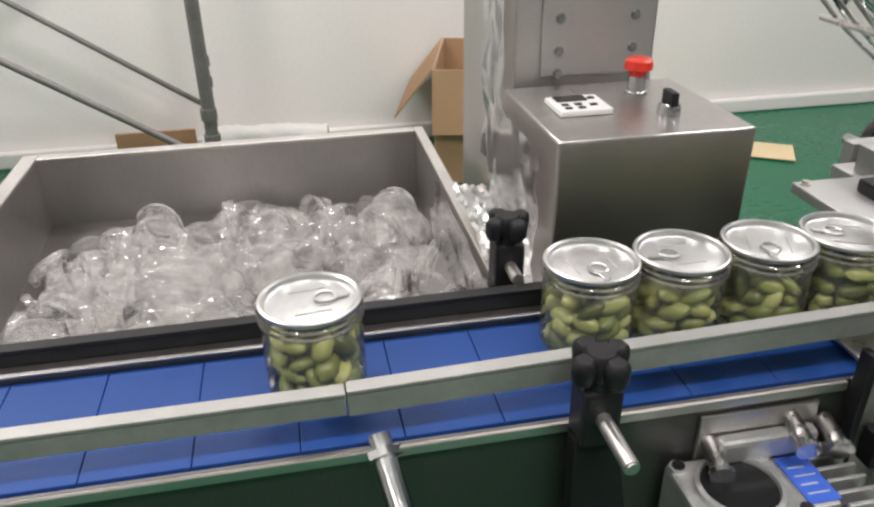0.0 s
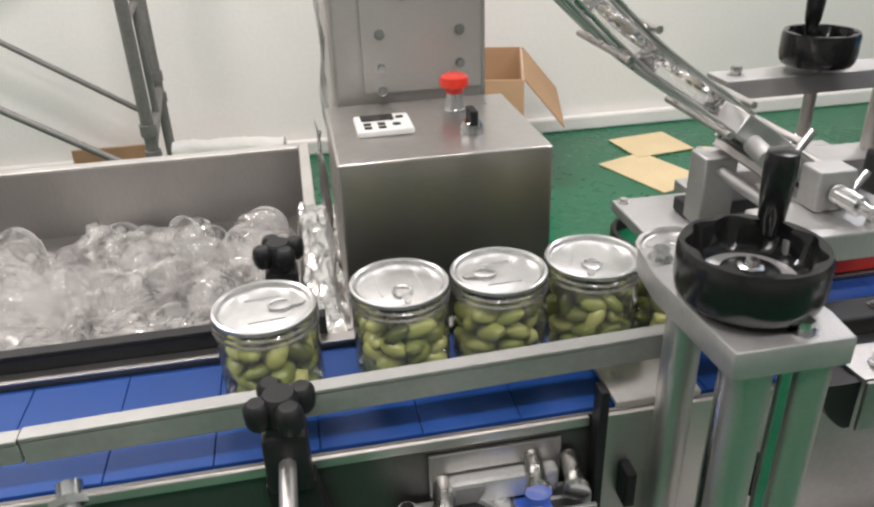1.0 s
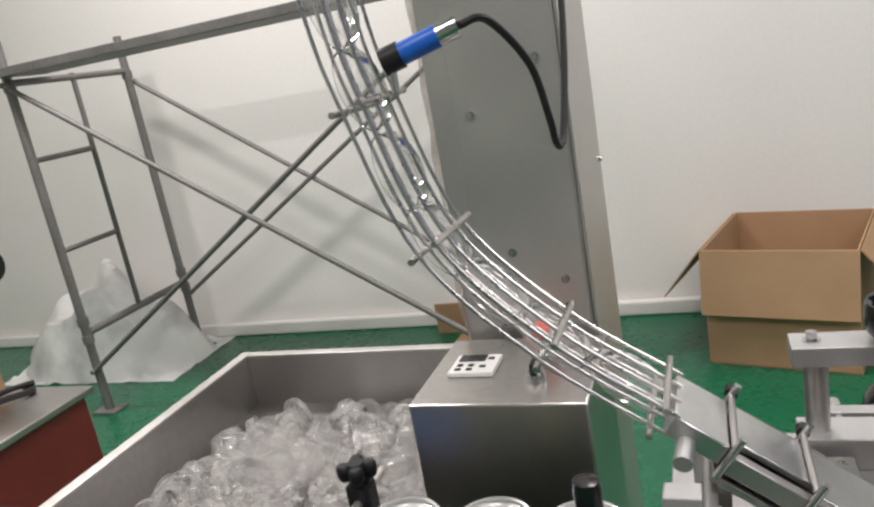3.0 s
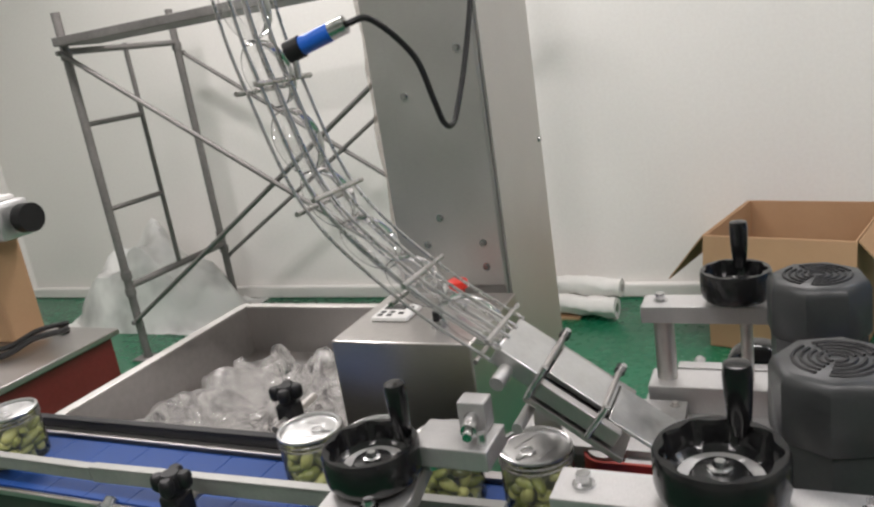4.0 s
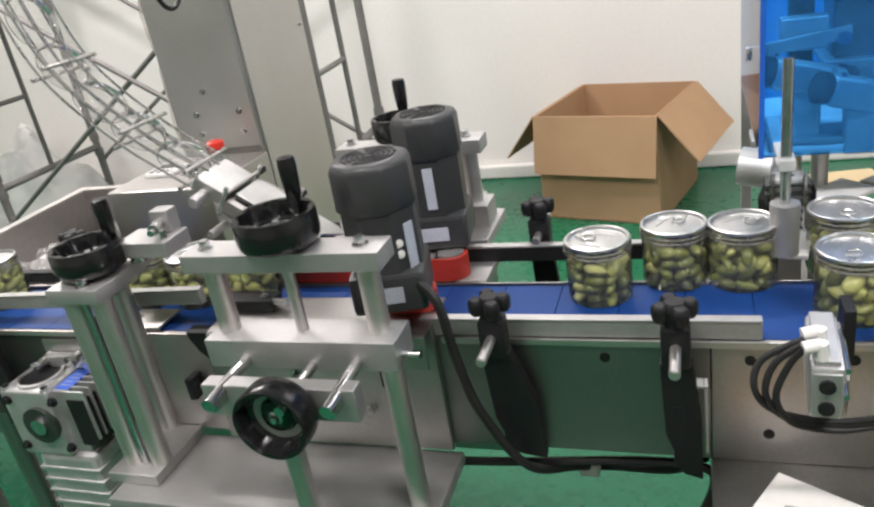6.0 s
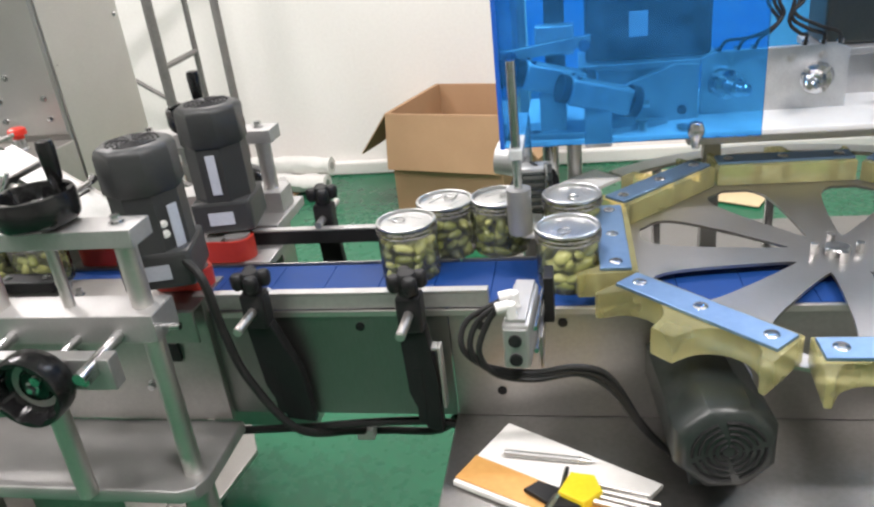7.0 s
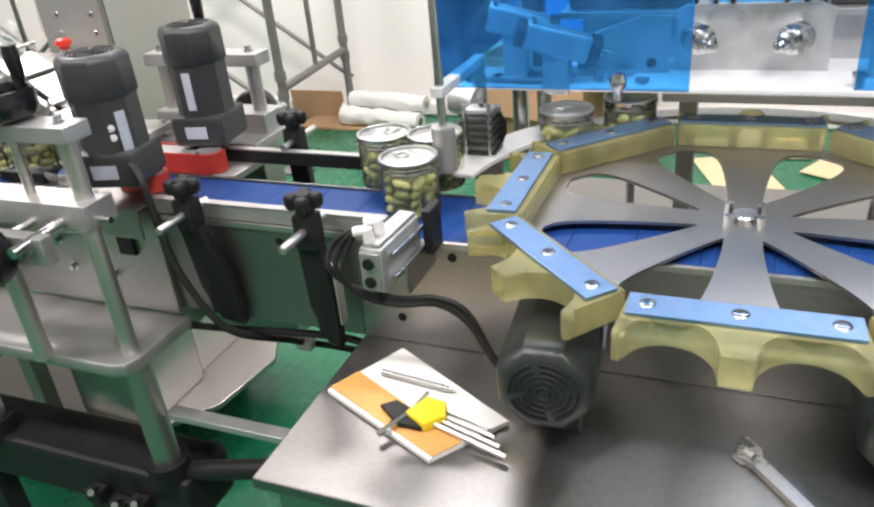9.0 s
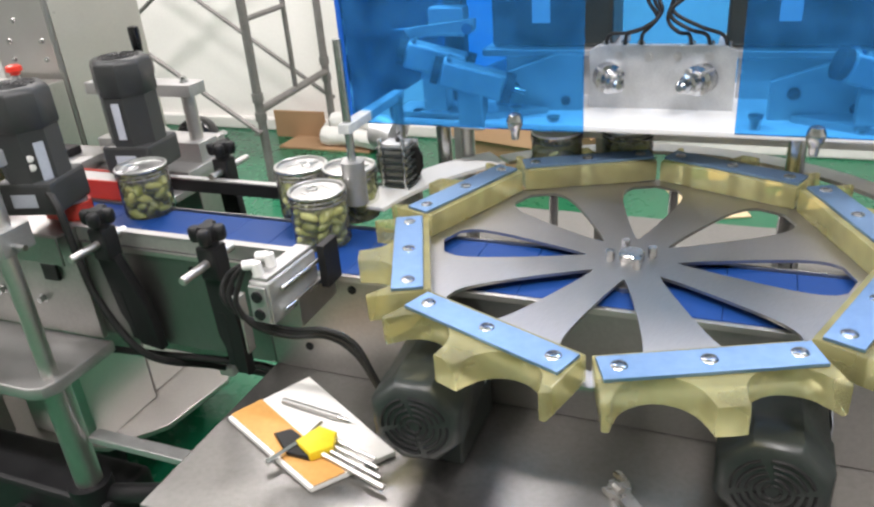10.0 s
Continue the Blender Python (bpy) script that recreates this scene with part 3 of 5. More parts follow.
# ---- conveyor ----
CX0, CX1 = -1.7, 2.75
conveyor = thing("conveyor", (0.5, 0.62, 0), "long stainless conveyor with a blue slat belt", "conveyor")
# One plate in three tones, darker to lighter with what each stretch reflects.
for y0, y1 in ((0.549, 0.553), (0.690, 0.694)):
    part("side_plate", box(shape(), CX0, 0.503, y0, y1, 0.705, 0.866, 0.001), PLATE_SHADED, conveyor, "stainless side plate, dim reflections toned in")
    part("side_plate", box(shape(), 0.5035, 1.3188, y0, y1, 0.7052, 0.866, 0.001), PLATE_HALF_LIT, conveyor)
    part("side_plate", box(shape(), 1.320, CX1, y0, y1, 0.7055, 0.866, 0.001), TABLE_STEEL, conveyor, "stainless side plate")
part("plate_lip", box(shape(), CX0, 0.497, 0.545, 0.5488, 0.858, 0.8665, 0.001), STEEL, conveyor)
part("plate_lip", box(shape(), 1.01, CX1, 0.545, 0.5488, 0.858, 0.8665, 0.001), STEEL, conveyor)
part("plate_lip", box(shape(), CX0, 0.70, 0.6895, 0.7040, 0.8668, 0.8690, 0.0005), STEEL_DULL, conveyor)
part("frame_pan", box(shape(), CX0, CX1, 0.5535, 0.6895, 0.80, 0.806), BLACK, conveyor)
b = shape()
n_slat = 58
step = (CX1 - CX0) / n_slat
slat = mesh_of("slat", prism(shape(), [(-step / 2 + 0.0003, 0.561), (step / 2 - 0.0003, 0.561), (step / 2 - 0.0003, 0.689), (-step / 2 + 0.0003, 0.689)], 0.852, BELT_Z, None, 0.0007), BELT, (0, 0, 0))
for i in range(n_slat):
    ob = new("slat", slat)
    ob.parent = conveyor
    ob.location = (CX0 + (i + 0.5) * step - 0.5, -0.62, 0)
part("belt_core", box(shape(), CX0 + 0.01, CX1 - 0.01, 0.563, 0.681, 0.835, 0.853), BELT, conveyor)
for x in (-1.3, 0.05):
    for y in (0.575, 0.668):
        b = rod(shape(), (x, y, 0.04), (x, y, 0.62), 0.019, 16)
        rod(b, (x, y, 0), (x, y, 0.04), 0.03, 16)
        part("leg", b, STEEL_DULL, conveyor)
for x, z in ((1.205, 0.842), (1.36, 0.842), (1.46, 0.845), (0.70, 0.745), (0.83, 0.75), (1.38, 0.745)):
    part("screw", bolt(shape(), (x, 0.549, z), (0, -1, 0), 0.004, 0.003), BLACK, conveyor)


# guide rails
def rail(name, p, q, mats, label, h=0.010, bead=0.0035):
    """A guide rail with a bead along its top, from p to q along x."""
    ob = thing(name, p, label, "guide rail")
    p, q = Vector(p), Vector(q)
    d = q - p
    m = Matrix.Translation(p) @ Matrix(((1, 0, 0, 0), (0, 1, 0, 0), (d.z / d.x, 0, 1, 0), (0, 0, 0, 1)))
    part("profile", box(shape(), 0, d.x, -0.006, 0.005, -h, h - bead, 0.0012, m), mats[0], ob)
    part("top_bead", box(shape(), 0, d.x, -0.007, 0.006, h - bead + 0.0002, h, 0.001, m), mats[1], ob)
    return ob


rail("guide_rail", (-1.6, 0.562, 0.903), (0.10, 0.562, 0.903), (PALE_GREEN, PALE_GREEN), "ribbed aluminium guide rail along the belt")
rail("guide_rail", (0.101, 0.562, 0.903), (0.672, 0.562, 0.918), (PALE_GREEN, PALE_GREEN), "ribbed aluminium guide rail along the belt", 0.0115)
rail("guide_rail", (0.985, 0.556, 0.879), (1.372, 0.556, 0.879), (PALE_GREEN, ALU), "short aluminium guide rail along the belt", 0.012)
rail("guide_rail", (-1.6, 0.711, 0.866), (0.31, 0.711, 0.875), (BLACK, BLACK), "black plastic guide rail along the belt", 0.012)
rail("guide_rail", (0.975, 0.766, 0.877), (1.262, 0.766, 0.877), (BLACK, ALU), "black plastic guide rail with a bright top edge", 0.0125)


def clamp(x, y, zk, side, drop=0.12, lean=0.0, wide=0.0):
    """A black rail clamp: star knob above a slotted bracket, with a clamped rod that points away from the belt."""
    ob = thing("rail_clamp", (x, y, zk - 0.15), "black plastic rail clamp with a star knob and steel rod", "clamp", "rail clamps")
    b = lathe(shape(), [(0, 0.013), (0.010, 0.013), (0.013, 0.009), (0.013, -0.006), (0.009, -0.012), (0, -0.012)], 20, Matrix.Translation((x, y, zk)))
    for k in range(4):
        a = 2 * math.pi * k / 4 + 0.4
        lathe(b, [(0, 0.0125), (0.006, 0.012), (0.0088, 0.009), (0.0092, 0.004), (0.0085, -0.004), (0.006, -0.008), (0, -0.008)], 12, Matrix.Translation((x + 0.0155 * math.cos(a), y + 0.0155 * math.sin(a), zk)))
    part("star_knob", b, BLACK, ob)
    b = box(shape(), x - 0.015, x + 0.015, y - 0.014, y + 0.014, zk - 0.062, zk - 0.014, 0.004)
    rod(b, (x, y, zk - 0.02), (x, y, zk - 0.008), 0.0125, 18)
    part("clamp_block", b, BLACK, ob)
    m = Matrix.Translation((x, y, zk - 0.06)) @ Matrix.Rotation(lean, 4, "X")
    w = wide
    b = prism(shape(), [(-0.017, 0.002), (0.017, 0.002), (0.020 + w, -drop * 0.5), (0.020 + w, -drop), (0.004, -drop * 0.96), (-0.014, -drop * 0.6)], -0.008, 0.008, m @ Matrix(((1, 0, 0, 0), (0, 0, 1, 0), (0, 1, 0, 0), (0, 0, 0, 1))), 0.002)
    box(b, -0.006, 0.006, -0.0085, 0.0085, -drop * 0.9, -drop * 0.35, 0.001, m)
    part("bracket", b, BLACK, ob)
    b = rod(shape(), (x, y + side * 0.062, zk - 0.036), (x, y - side * 0.040, zk - 0.036), 0.0058, 16)
    rod(b, (x, y + side * 0.062, zk - 0.036), (x, y + side * 0.0635, zk - 0.036), 0.0045, 16)
    part("rod", b, STEEL, ob)
    return ob


clamp(0.274, 0.528, 0.930, -1, 0.18, 0.0, 0.012)
clamp(1.085, 0.522, 0.924, -1, 0.16, 0.10, 0.022)
slotted = clamp(1.285, 0.506, 0.926, -1, 0.15, 0.0, 0.004)
part("edge_strip", box(shape(), 1.312, 1.316, 0.500, 0.516, 0.752, 0.840, 0.001), PALE_GREEN, slotted, "pale aluminium edge strip")
part("edge_tab", box(shape(), 1.303, 1.3118, 0.500, 0.516, 0.836, 0.840, 0.001), PALE_GREEN, slotted)
clamp(0.274, 0.760, 0.925, 1, 0.17)
clamp(1.092, 0.800, 0.930, 1, 0.13)


# ---- proximity sensors on the infeed ----
def photo_sensor(p, q, mats, label):
    ob = thing("photo_sensor", p, label, "sensor")
    p, q = Vector(p), Vector(q)
    d = (q - p).normalized()
    part("barrel", rod(shape(), p, p + (q - p) * 0.62, 0.0095, 20), mats[0], ob)
    b = rod(shape(), p + d * 0.012, p + d * 0.018, 0.0145, 6)
    part("nut", b, CHROME, ob)
    b = rod(shape(), p + (q - p) * 0.62, p + (q - p) * 0.82, 0.0085, 16)
    rod(b, p + (q - p) * 0.82, q, 0.006, 14, 0.003)
    part("tail", b, mats[1], ob)
    return ob


photo_sensor((0.121, 0.560, 0.866), (0.136, 0.478, 0.822), (CHROME, CHROME), "chrome barrel photo sensor by the belt")
b = tube(shape(), spline([(0.136, 0.479, 0.823), (0.139, 0.462, 0.80), (0.13, 0.45, 0.75), (0.10, 0.48, 0.66), (0.08, 0.54, 0.60)]), 0.0028, 8)
solid("sensor_cable", b, RUBBER, "black sensor cable hanging by the plate", "cable", origin=(0.12, 0.45, 0.7))

# ---- gear drive under the infeed ----
gear = thing("worm_gearbox", (0.42, 0.52, 0.70), "cast aluminium worm gearbox with a blue label", "gearbox")
GX0, GX1, GY0, GY1, GZ = 0.345, 0.490, 0.468, 0.5435, 0.812
b = box(shape(), GX0, GX0 + 0.088, GY0, GY1, 0.70, GZ, 0.004)
box(b, GX0 + 0.086, GX1 - 0.03, GY0 + 0.012, GY1 - 0.004, 0.70, GZ - 0.004, 0.003)
for x in (GX0 + 0.008, GX0 + 0.080):
    for y in (GY0 + 0.008, GY1 - 0.008):
        rod(b, (x, y, 0.70), (x, y, GZ + 0.003), 0.007, 12)
part("housing", b, CASTING, gear)
BORE = (GX0 + 0.044, 0.507)
part("bore", lathe(shape(), [(0.0335, -0.01), (0.0335, 0.004), (0.0300, 0.005), (0.0290, 0.003), (0.0290, -0.01)], 32, Matrix.Translation((*BORE, GZ))), CASTING, gear)
# Black disc stands for the dark hollow of the bore.
part("bore_plug", rod(shape(), (*BORE, GZ - 0.004), (*BORE, GZ + 0.0015), 0.0288, 28), BLACK, gear, "black disc for the shaded inside of the bore")
label_plate = part("label", box(shape(), GX0 + 0.090, GX0 + 0.116, 0.484, 0.532, GZ - 0.004, GZ - 0.0025), BLUE_LABEL, gear, "blue rating label with small print")
for k in range(4):
    part("print_bar", box(shape(), GX0 + 0.094, GX0 + 0.112 - 0.004 * (k % 2), 0.492 + 0.009 * k, 0.4935 + 0.009 * k, GZ - 0.0025, GZ - 0.0021), LABEL, label_plate)
for k in range(6):
    y = 0.474 + 0.0125 * k
    part("fin", box(shape(), GX0 + 0.116, GX1 + 0.004, y, y + 0.004, 0.73, GZ - 0.001, 0.001), CASTING, gear)
# Black bed puts the shade into the gaps between the fins.
part("fin_bed", box(shape(), GX0 + 0.116, GX1, 0.472, 0.541, 0.72, GZ - 0.014), BLACK, gear)
part("seal", rod(shape(), (0.405, GY0 + 0.002, 0.757), (0.405, GY0 - 0.006, 0.757), 0.030, 26), MOTOR_DARK, gear, "black shaft seal")
part("shaft", rod(shape(), (0.405, GY0, 0.757), (0.405, GY0 - 0.010, 0.757), 0.013, 22), CHROME, gear)
for x in (GX0 + 0.008, GX0 + 0.080):
    for y in (GY0 + 0.008, GY1 - 0.008):
        part("bolt", bolt(shape(), (x, y, GZ + 0.003), (0, 0, 1), 0.0035, 0.003), BLACK, gear)
for x in (GX0 + 0.012, GX1 - 0.05):
    for z in (0.717, 0.797):
        part("bolt", bolt(shape(), (x, GY0, z), (0, -1, 0), 0.005, 0.006), BLACK, gear)
drive_motor = part("motor", box(shape(), 0.361, 0.471, 0.470, 0.53, 0.54, 0.70, 0.01), CASTING, gear)
for k in range(6):
    part("cooling_fin", box(shape(), 0.359, 0.473, 0.468, 0.532, 0.56 + 0.022 * k, 0.566 + 0.022 * k, 0.001), CASTING, drive_motor)
part("mounting_plate", box(shape(), 0.372, 0.475, 0.5445, 0.5485, 0.800, 0.852, 0.001), STEEL_DULL, gear)
part("top_web", box(shape(), 0.385, 0.470, 0.530, 0.544, 0.812, 0.834, 0.004), CASTING, gear)
for x, z in ((0.382, 0.826), (0.452, 0.838), (0.482, 0.832)):
    part("clamp_bolt", rod(shape(), (x, 0.545, z), (x - 0.004, 0.516, z - 0.004), 0.0075, 14), ROD, gear)
    part("clamp_washer", rod(shape(), (x - 0.004, 0.5165, z - 0.004), (x - 0.005, 0.512, z - 0.005), 0.010, 14), CHROME, gear)
# Lighter overlay, added to brighten this stretch of the side plate.
solid("mouth_plate", box(shape(), 0.508, 0.663, 0.5442, 0.5485, 0.706, 0.866, 0.001), STEEL, "bright stainless plate at the station mouth", "plate", origin=(0.585, 0.546, 0.706))

# ---- transfer plate at the mouth of the lidding station ----
b = box(shape(), 0.520, 0.590, 0.552, 0.605, 0.868, 0.872, 0.001)
box(b, 0.520, 0.590, 0.5505, 0.5535, 0.862, 0.872, 0.001)
rod(b, (0.535, 0.585, 0.872), (0.535, 0.585, 0.8735), 0.005, 12)
solid("transfer_plate", b, STEEL, "bent stainless transfer plate over the belt edge", "plate", origin=(0.54, 0.55, 0.868))
b = box(shape(), 0.498, 0.505, 0.53, 0.5445, 0.72, 0.90, 0.001)
solid("black_bracket", b, BLACK, "thin black bracket on the side plate", "bracket", origin=(0.5, 0.535, 0.72))


# ---- lidding station ----
def handwheel(p, m, r=0.045, handle=(0.015, 0.030), label="glossy black handwheel with an upright grip", grip=True):
    """A dished black wheel; m turns its axis from +z."""
    ob = thing("handwheel", p, label, "handwheel", "handwheels")
    t = Matrix.Translation(p) @ m
    prof = [(0.013, -0.022), (0.020, -0.022), (r * 0.90, -0.019), (r * 0.97, -0.015), (r, -0.008), (r, 0.012), (r * 0.96, 0.016), (r * 0.86, 0.016), (r * 0.82, 0.012), (r * 0.78, -0.002), (r * 0.60, -0.008), (0.020, -0.008), (0.018, -0.002), (0.010, -0.001), (0, -0.001)]
    b = lathe(shape(), prof, 80)
    for v in b.verts:
        q = math.hypot(v.co.x, v.co.y) / r
        if 0.80 < q < 0.90 and v.co.z > 0:
            w = 1 + 0.055 * math.cos(9 * math.atan2(v.co.y, v.co.x))
            v.co.x, v.co.y = v.co.x * w, v.co.y * w
    bmesh.ops.transform(b, matrix=t, verts=b.verts)
    part("wheel", b, BAKELITE, ob)
    part("scale_ring", lathe(shape(), [(0.0215, -0.0075), (0.0295, -0.0055), (0.0295, -0.0075), (0.0215, -0.0075)], 32, t), ALU, ob, "pale ring round the hub")
    b = lathe(shape(), [(0, 0.006), (0.004, 0.006), (0.006, 0.002), (0.009, 0.001), (0.009, -0.001), (0, -0.001)], 6, t)
    part("hub_nut", b, CHROME, ob)
    hx, hy = handle
    if grip:
        part("grip", lathe(shape(), [(0.005, 0.010), (0.006, 0.016), (0.0085, 0.022), (0.0098, 0.040), (0.0105, 0.058), (0.0095, 0.066), (0, 0.068)], 20, t @ Matrix.Translation((hx, hy, 0))), BAKELITE, ob, "black grip")
    part("spindle", rod(shape(), t @ Vector((0, 0, -0.045)), t @ Vector((0, 0, -0.019)), 0.0085, 16), CHROME, ob)
    return ob


UP = Matrix()
FRONT = Matrix.Rotation(radians(90), 4, "X")

stand = thing("column_stand", (0.57, 0.46, 0.695), "round steel columns under a thick aluminium top plate", "stand")
part("top_plate", prism(shape(), [(0.538, 0.444), (0.616, 0.444), (0.620, 0.474), (0.602, 0.570), (0.540, 0.582), (0.534, 0.540)], 0.967, 0.987, None, 0.0015), ALU, stand)
for x, y in ((0.561, 0.460), (0.603, 0.462), (0.560, 0.538)):
    part("column", rod(shape(), (x, y, 0.712), (x, y, 0.967), 0.0135, 26), STEEL, stand, "round steel column")
part("lead_screw", rod(shape(), (0.574, 0.496, 0.712), (0.574, 0.496, 0.967), 0.0085, 20), CHROME, stand)
part("guide_rod", rod(shape(), (0.582, 0.455, 0.712), (0.582, 0.455, 0.967), 0.0045, 16), CHROME, stand)
for x, y in ((0.588, 0.456), (0.548, 0.562)):
    part("bolt", bolt(shape(), (x, y, 0.987), (0, 0, 1), 0.006, 0.009), CHROME, stand)
part("foot", box(shape(), 0.534, 0.614, 0.430, 0.5435, 0.6955, 0.712, 0.002), ALU, stand)
handwheel((0.574, 0.496, 1.012), UP, 0.046, (0.024, 0.022))


def adjuster(name, y, z, label, back=False):
    """A cross bar on two columns over a clamp block, with the motor beside it."""
    ob = thing(name, (0.88, y, 0.695), label, "height adjuster")
    part("cross_bar", box(shape(), 0.762, 1.003, y - 0.022, y + 0.022, z - 0.022, z, 0.0015), ALU, ob)
    for x in (0.786, 0.978):
        part("column", rod(shape(), (x, y, z - 0.104), (x, y, z - 0.022), 0.0125, 24), STEEL, ob)
        part("bolt", bolt(shape(), (x - 0.002, y, z), (0, 0, 1), 0.006, 0.010), CHROME, ob)
    b = rod(shape(), (0.882, y, z - 0.104), (0.882, y, z - 0.022), 0.007, 18)
    part("lead_screw", b, STEEL, ob)
    part("clamp_block", box(shape(), 0.765, 1.003, y - 0.028, y + 0.024, z - 0.140, z - 0.104, 0.0015), ALU, ob)
    return ob


front = adjuster("front_adjuster", 0.456, 1.034, "aluminium height adjuster with chrome columns")
part("stud", rod(shape(), (1.003, 0.446, 0.906), (1.024, 0.446, 0.906), 0.0045, 12), CHROME, front)
part("slide_block", box(shape(), 0.790, 0.975, 0.372, 0.392, 0.868, 0.908, 0.0015), ALU, front)
for x in (0.815, 0.955):
    part("slide_rod", rod(shape(), (x, 0.345, 0.900), (x, 0.435, 0.905), 0.0075, 18), CHROME, front)
    part("rod_end", rod(shape(), (x, 0.352, 0.893), (x, 0.373, 0.893), 0.007, 6), CHROME, front)
part("slide_rod", rod(shape(), (0.90, 0.345, 0.897), (0.90, 0.435, 0.900), 0.006, 18), CHROME, front)
for x, y in ((0.990, 0.440), (0.868, 0.395)):
    part("post", rod(shape(), (x, y, 0.694), (x, y, 0.895), 0.0125, 24), STEEL, front)
handwheel((0.882, 0.457, 1.058), UP, 0.046, (0.012, 0.030))
handwheel((0.891, 0.350, 0.886), FRONT, 0.043, (-0.012, -0.026), "dished black handwheel facing out from a slide block", False)
rear = adjuster("rear_adjuster", 0.878, 1.022, "aluminium height adjuster with chrome columns")
part("foot_plate", box(shape(), 0.755, 1.01, 0.80, 0.93, 0.865, 0.882, 0.002), ALU, rear)
part("support", box(shape(), 0.78, 0.99, 0.84, 0.90, 0.45, 0.865, 0.003), STEEL_DULL, rear)
for x in (0.815, 0.955):
    part("slide_rod", rod(shape(), (x, 0.90, 0.895), (x, 0.985, 0.892), 0.0075, 18), CHROME, rear)
part("slide_block", box(shape(), 0.790, 0.975, 0.940, 0.960, 0.862, 0.902, 0.0015), ALU, rear)
handwheel((0.891, 0.985, 0.880), Matrix.Rotation(radians(-90), 4, "X"), 0.043, (0.012, 0.026), "black handwheel on a slide block with a side grip")
handwheel((0.873, 0.868, 1.050), UP, 0.040, (0.004, 0.024))

b = prism(shape(), [(0.552, 0.400), (0.985, 0.400), (1.005, 0.408), (1.014, 0.428), (1.014, 0.544), (0.552, 0.544)], 0.675, 0.695, None, 0.003)
deck = thing("station_deck", (0.78, 0.47, 0), "thick aluminium deck plate on steel legs", "deck plate")
part("plate", b, ALU, deck)
for x, y in ((0.985, 0.445), (0.60, 0.445)):
    part("leg", rod(shape(), (x, y, 0.462), (x, y, 0.675), 0.021, 20), STEEL_DULL, deck)
    part("leg_clamp", rod(shape(), (x, y, 0.440), (x, y, 0.485), 0.034, 20), BLACK, deck)
part("lower_beam", box(shape(), 0.30, 1.03, 0.425, 0.530, 0.360, 0.455, 0.010), BLACK, deck, "black lower beam")
for x, z in ((0.84, 0.43), (0.885, 0.415), (0.93, 0.43)):
    part("beam_bolt", rod(shape(), (x, 0.424, z - 0.03), (x + 0.012, 0.392, z - 0.008), 0.006, 12), CHROME, deck)
    part("beam_lug", box(shape(), x - 0.016, x + 0.016, 0.400, 0.4245, z - 0.045, z - 0.018, 0.003), BLACK, deck)
part("cross_tube", rod(shape(), (1.0, 0.455, 0.452), (1.325, 0.455, 0.545), 0.016, 16), BLACK, deck)
part("tie_strip", box(shape(), 1.005, 1.330, 0.452, 0.476, 0.560, 0.572, 0.002), CASTING, deck, "pale tie strip")
for x in (0.52, 0.80):
    part("beam_leg", box(shape(), x - 0.02, x + 0.02, 0.435, 0.475, 0.0, 0.360, 0.003), BLACK, deck)

b = shape()
prism(b, [(0.665, 0.70), (1.003, 0.70), (1.003, 0.886), (0.700, 0.886), (0.668, 0.850)], 0, 0.011, Matrix(((1, 0, 0, 0), (0, 0, 1, 0.5375), (0, 1, 0, 0), (0, 0, 0, 1))), 0.0015)
cover = thing("belt_cover", (0.83, 0.535, 0.70), "stainless side cover with a cut corner", "cover")
part("sheet", b, TABLE_STEEL, cover)
for x, z in ((0.80, 0.81), (0.815, 0.765), (0.90, 0.76)):
    part("bolt", bolt(shape(), (x, 0.5375, z), (0, -1, 0), 0.005, 0.010), CHROME, cover)
part("shelf", prism(shape(), [(0.700, 0.514), (1.003, 0.514), (1.003, 0.607), (0.692, 0.607)], 0.8865, 0.8890), TABLE_STEEL, cover)
part("front_lip", box(shape(), 0.700, 1.003, 0.5095, 0.5135, 0.842, 0.8885, 0.0015), TABLE_STEEL, cover)
# Black wedge fills the cover's open end, standing for the shade inside.
part("rubber_end", prism(shape(), [(0.688, 0.846), (0.694, 0.842), (0.6995, 0.842), (0.6995, 0.886), (0.664, 0.886), (0.668, 0.874), (0.678, 0.856)], 0.516, 0.5365, Matrix(((1, 0, 0, 0), (0, 0, 1, 0), (0, 1, 0, 0), (0, 0, 0, 1)))), BLACK, cover, "black wedge for the shaded hollow under the shelf")
for x, y in ((0.722, 0.530), (0.815, 0.56), (0.90, 0.585)):
    part("bolt", bolt(shape(), (x, y, 0.889), (0, 0, 1), 0.0045, 0.009), CHROME, cover)
part("slot_cover", box(shape(), 0.925, 0.955, 0.531, 0.5372, 0.80, 0.872, 0.001), BLACK, cover)
b = box(shape(), 0.632, 0.644, 0.518, 0.543, 0.774, 0.808, 0.002)
solid("limit_switch", b, BLACK, "small black switch box on the side plate", "switch", origin=(0.638, 0.53, 0.774))
b = rod(shape(), (0.6445, 0.530, 0.792), (0.662, 0.526, 0.793), 0.0055, 14)
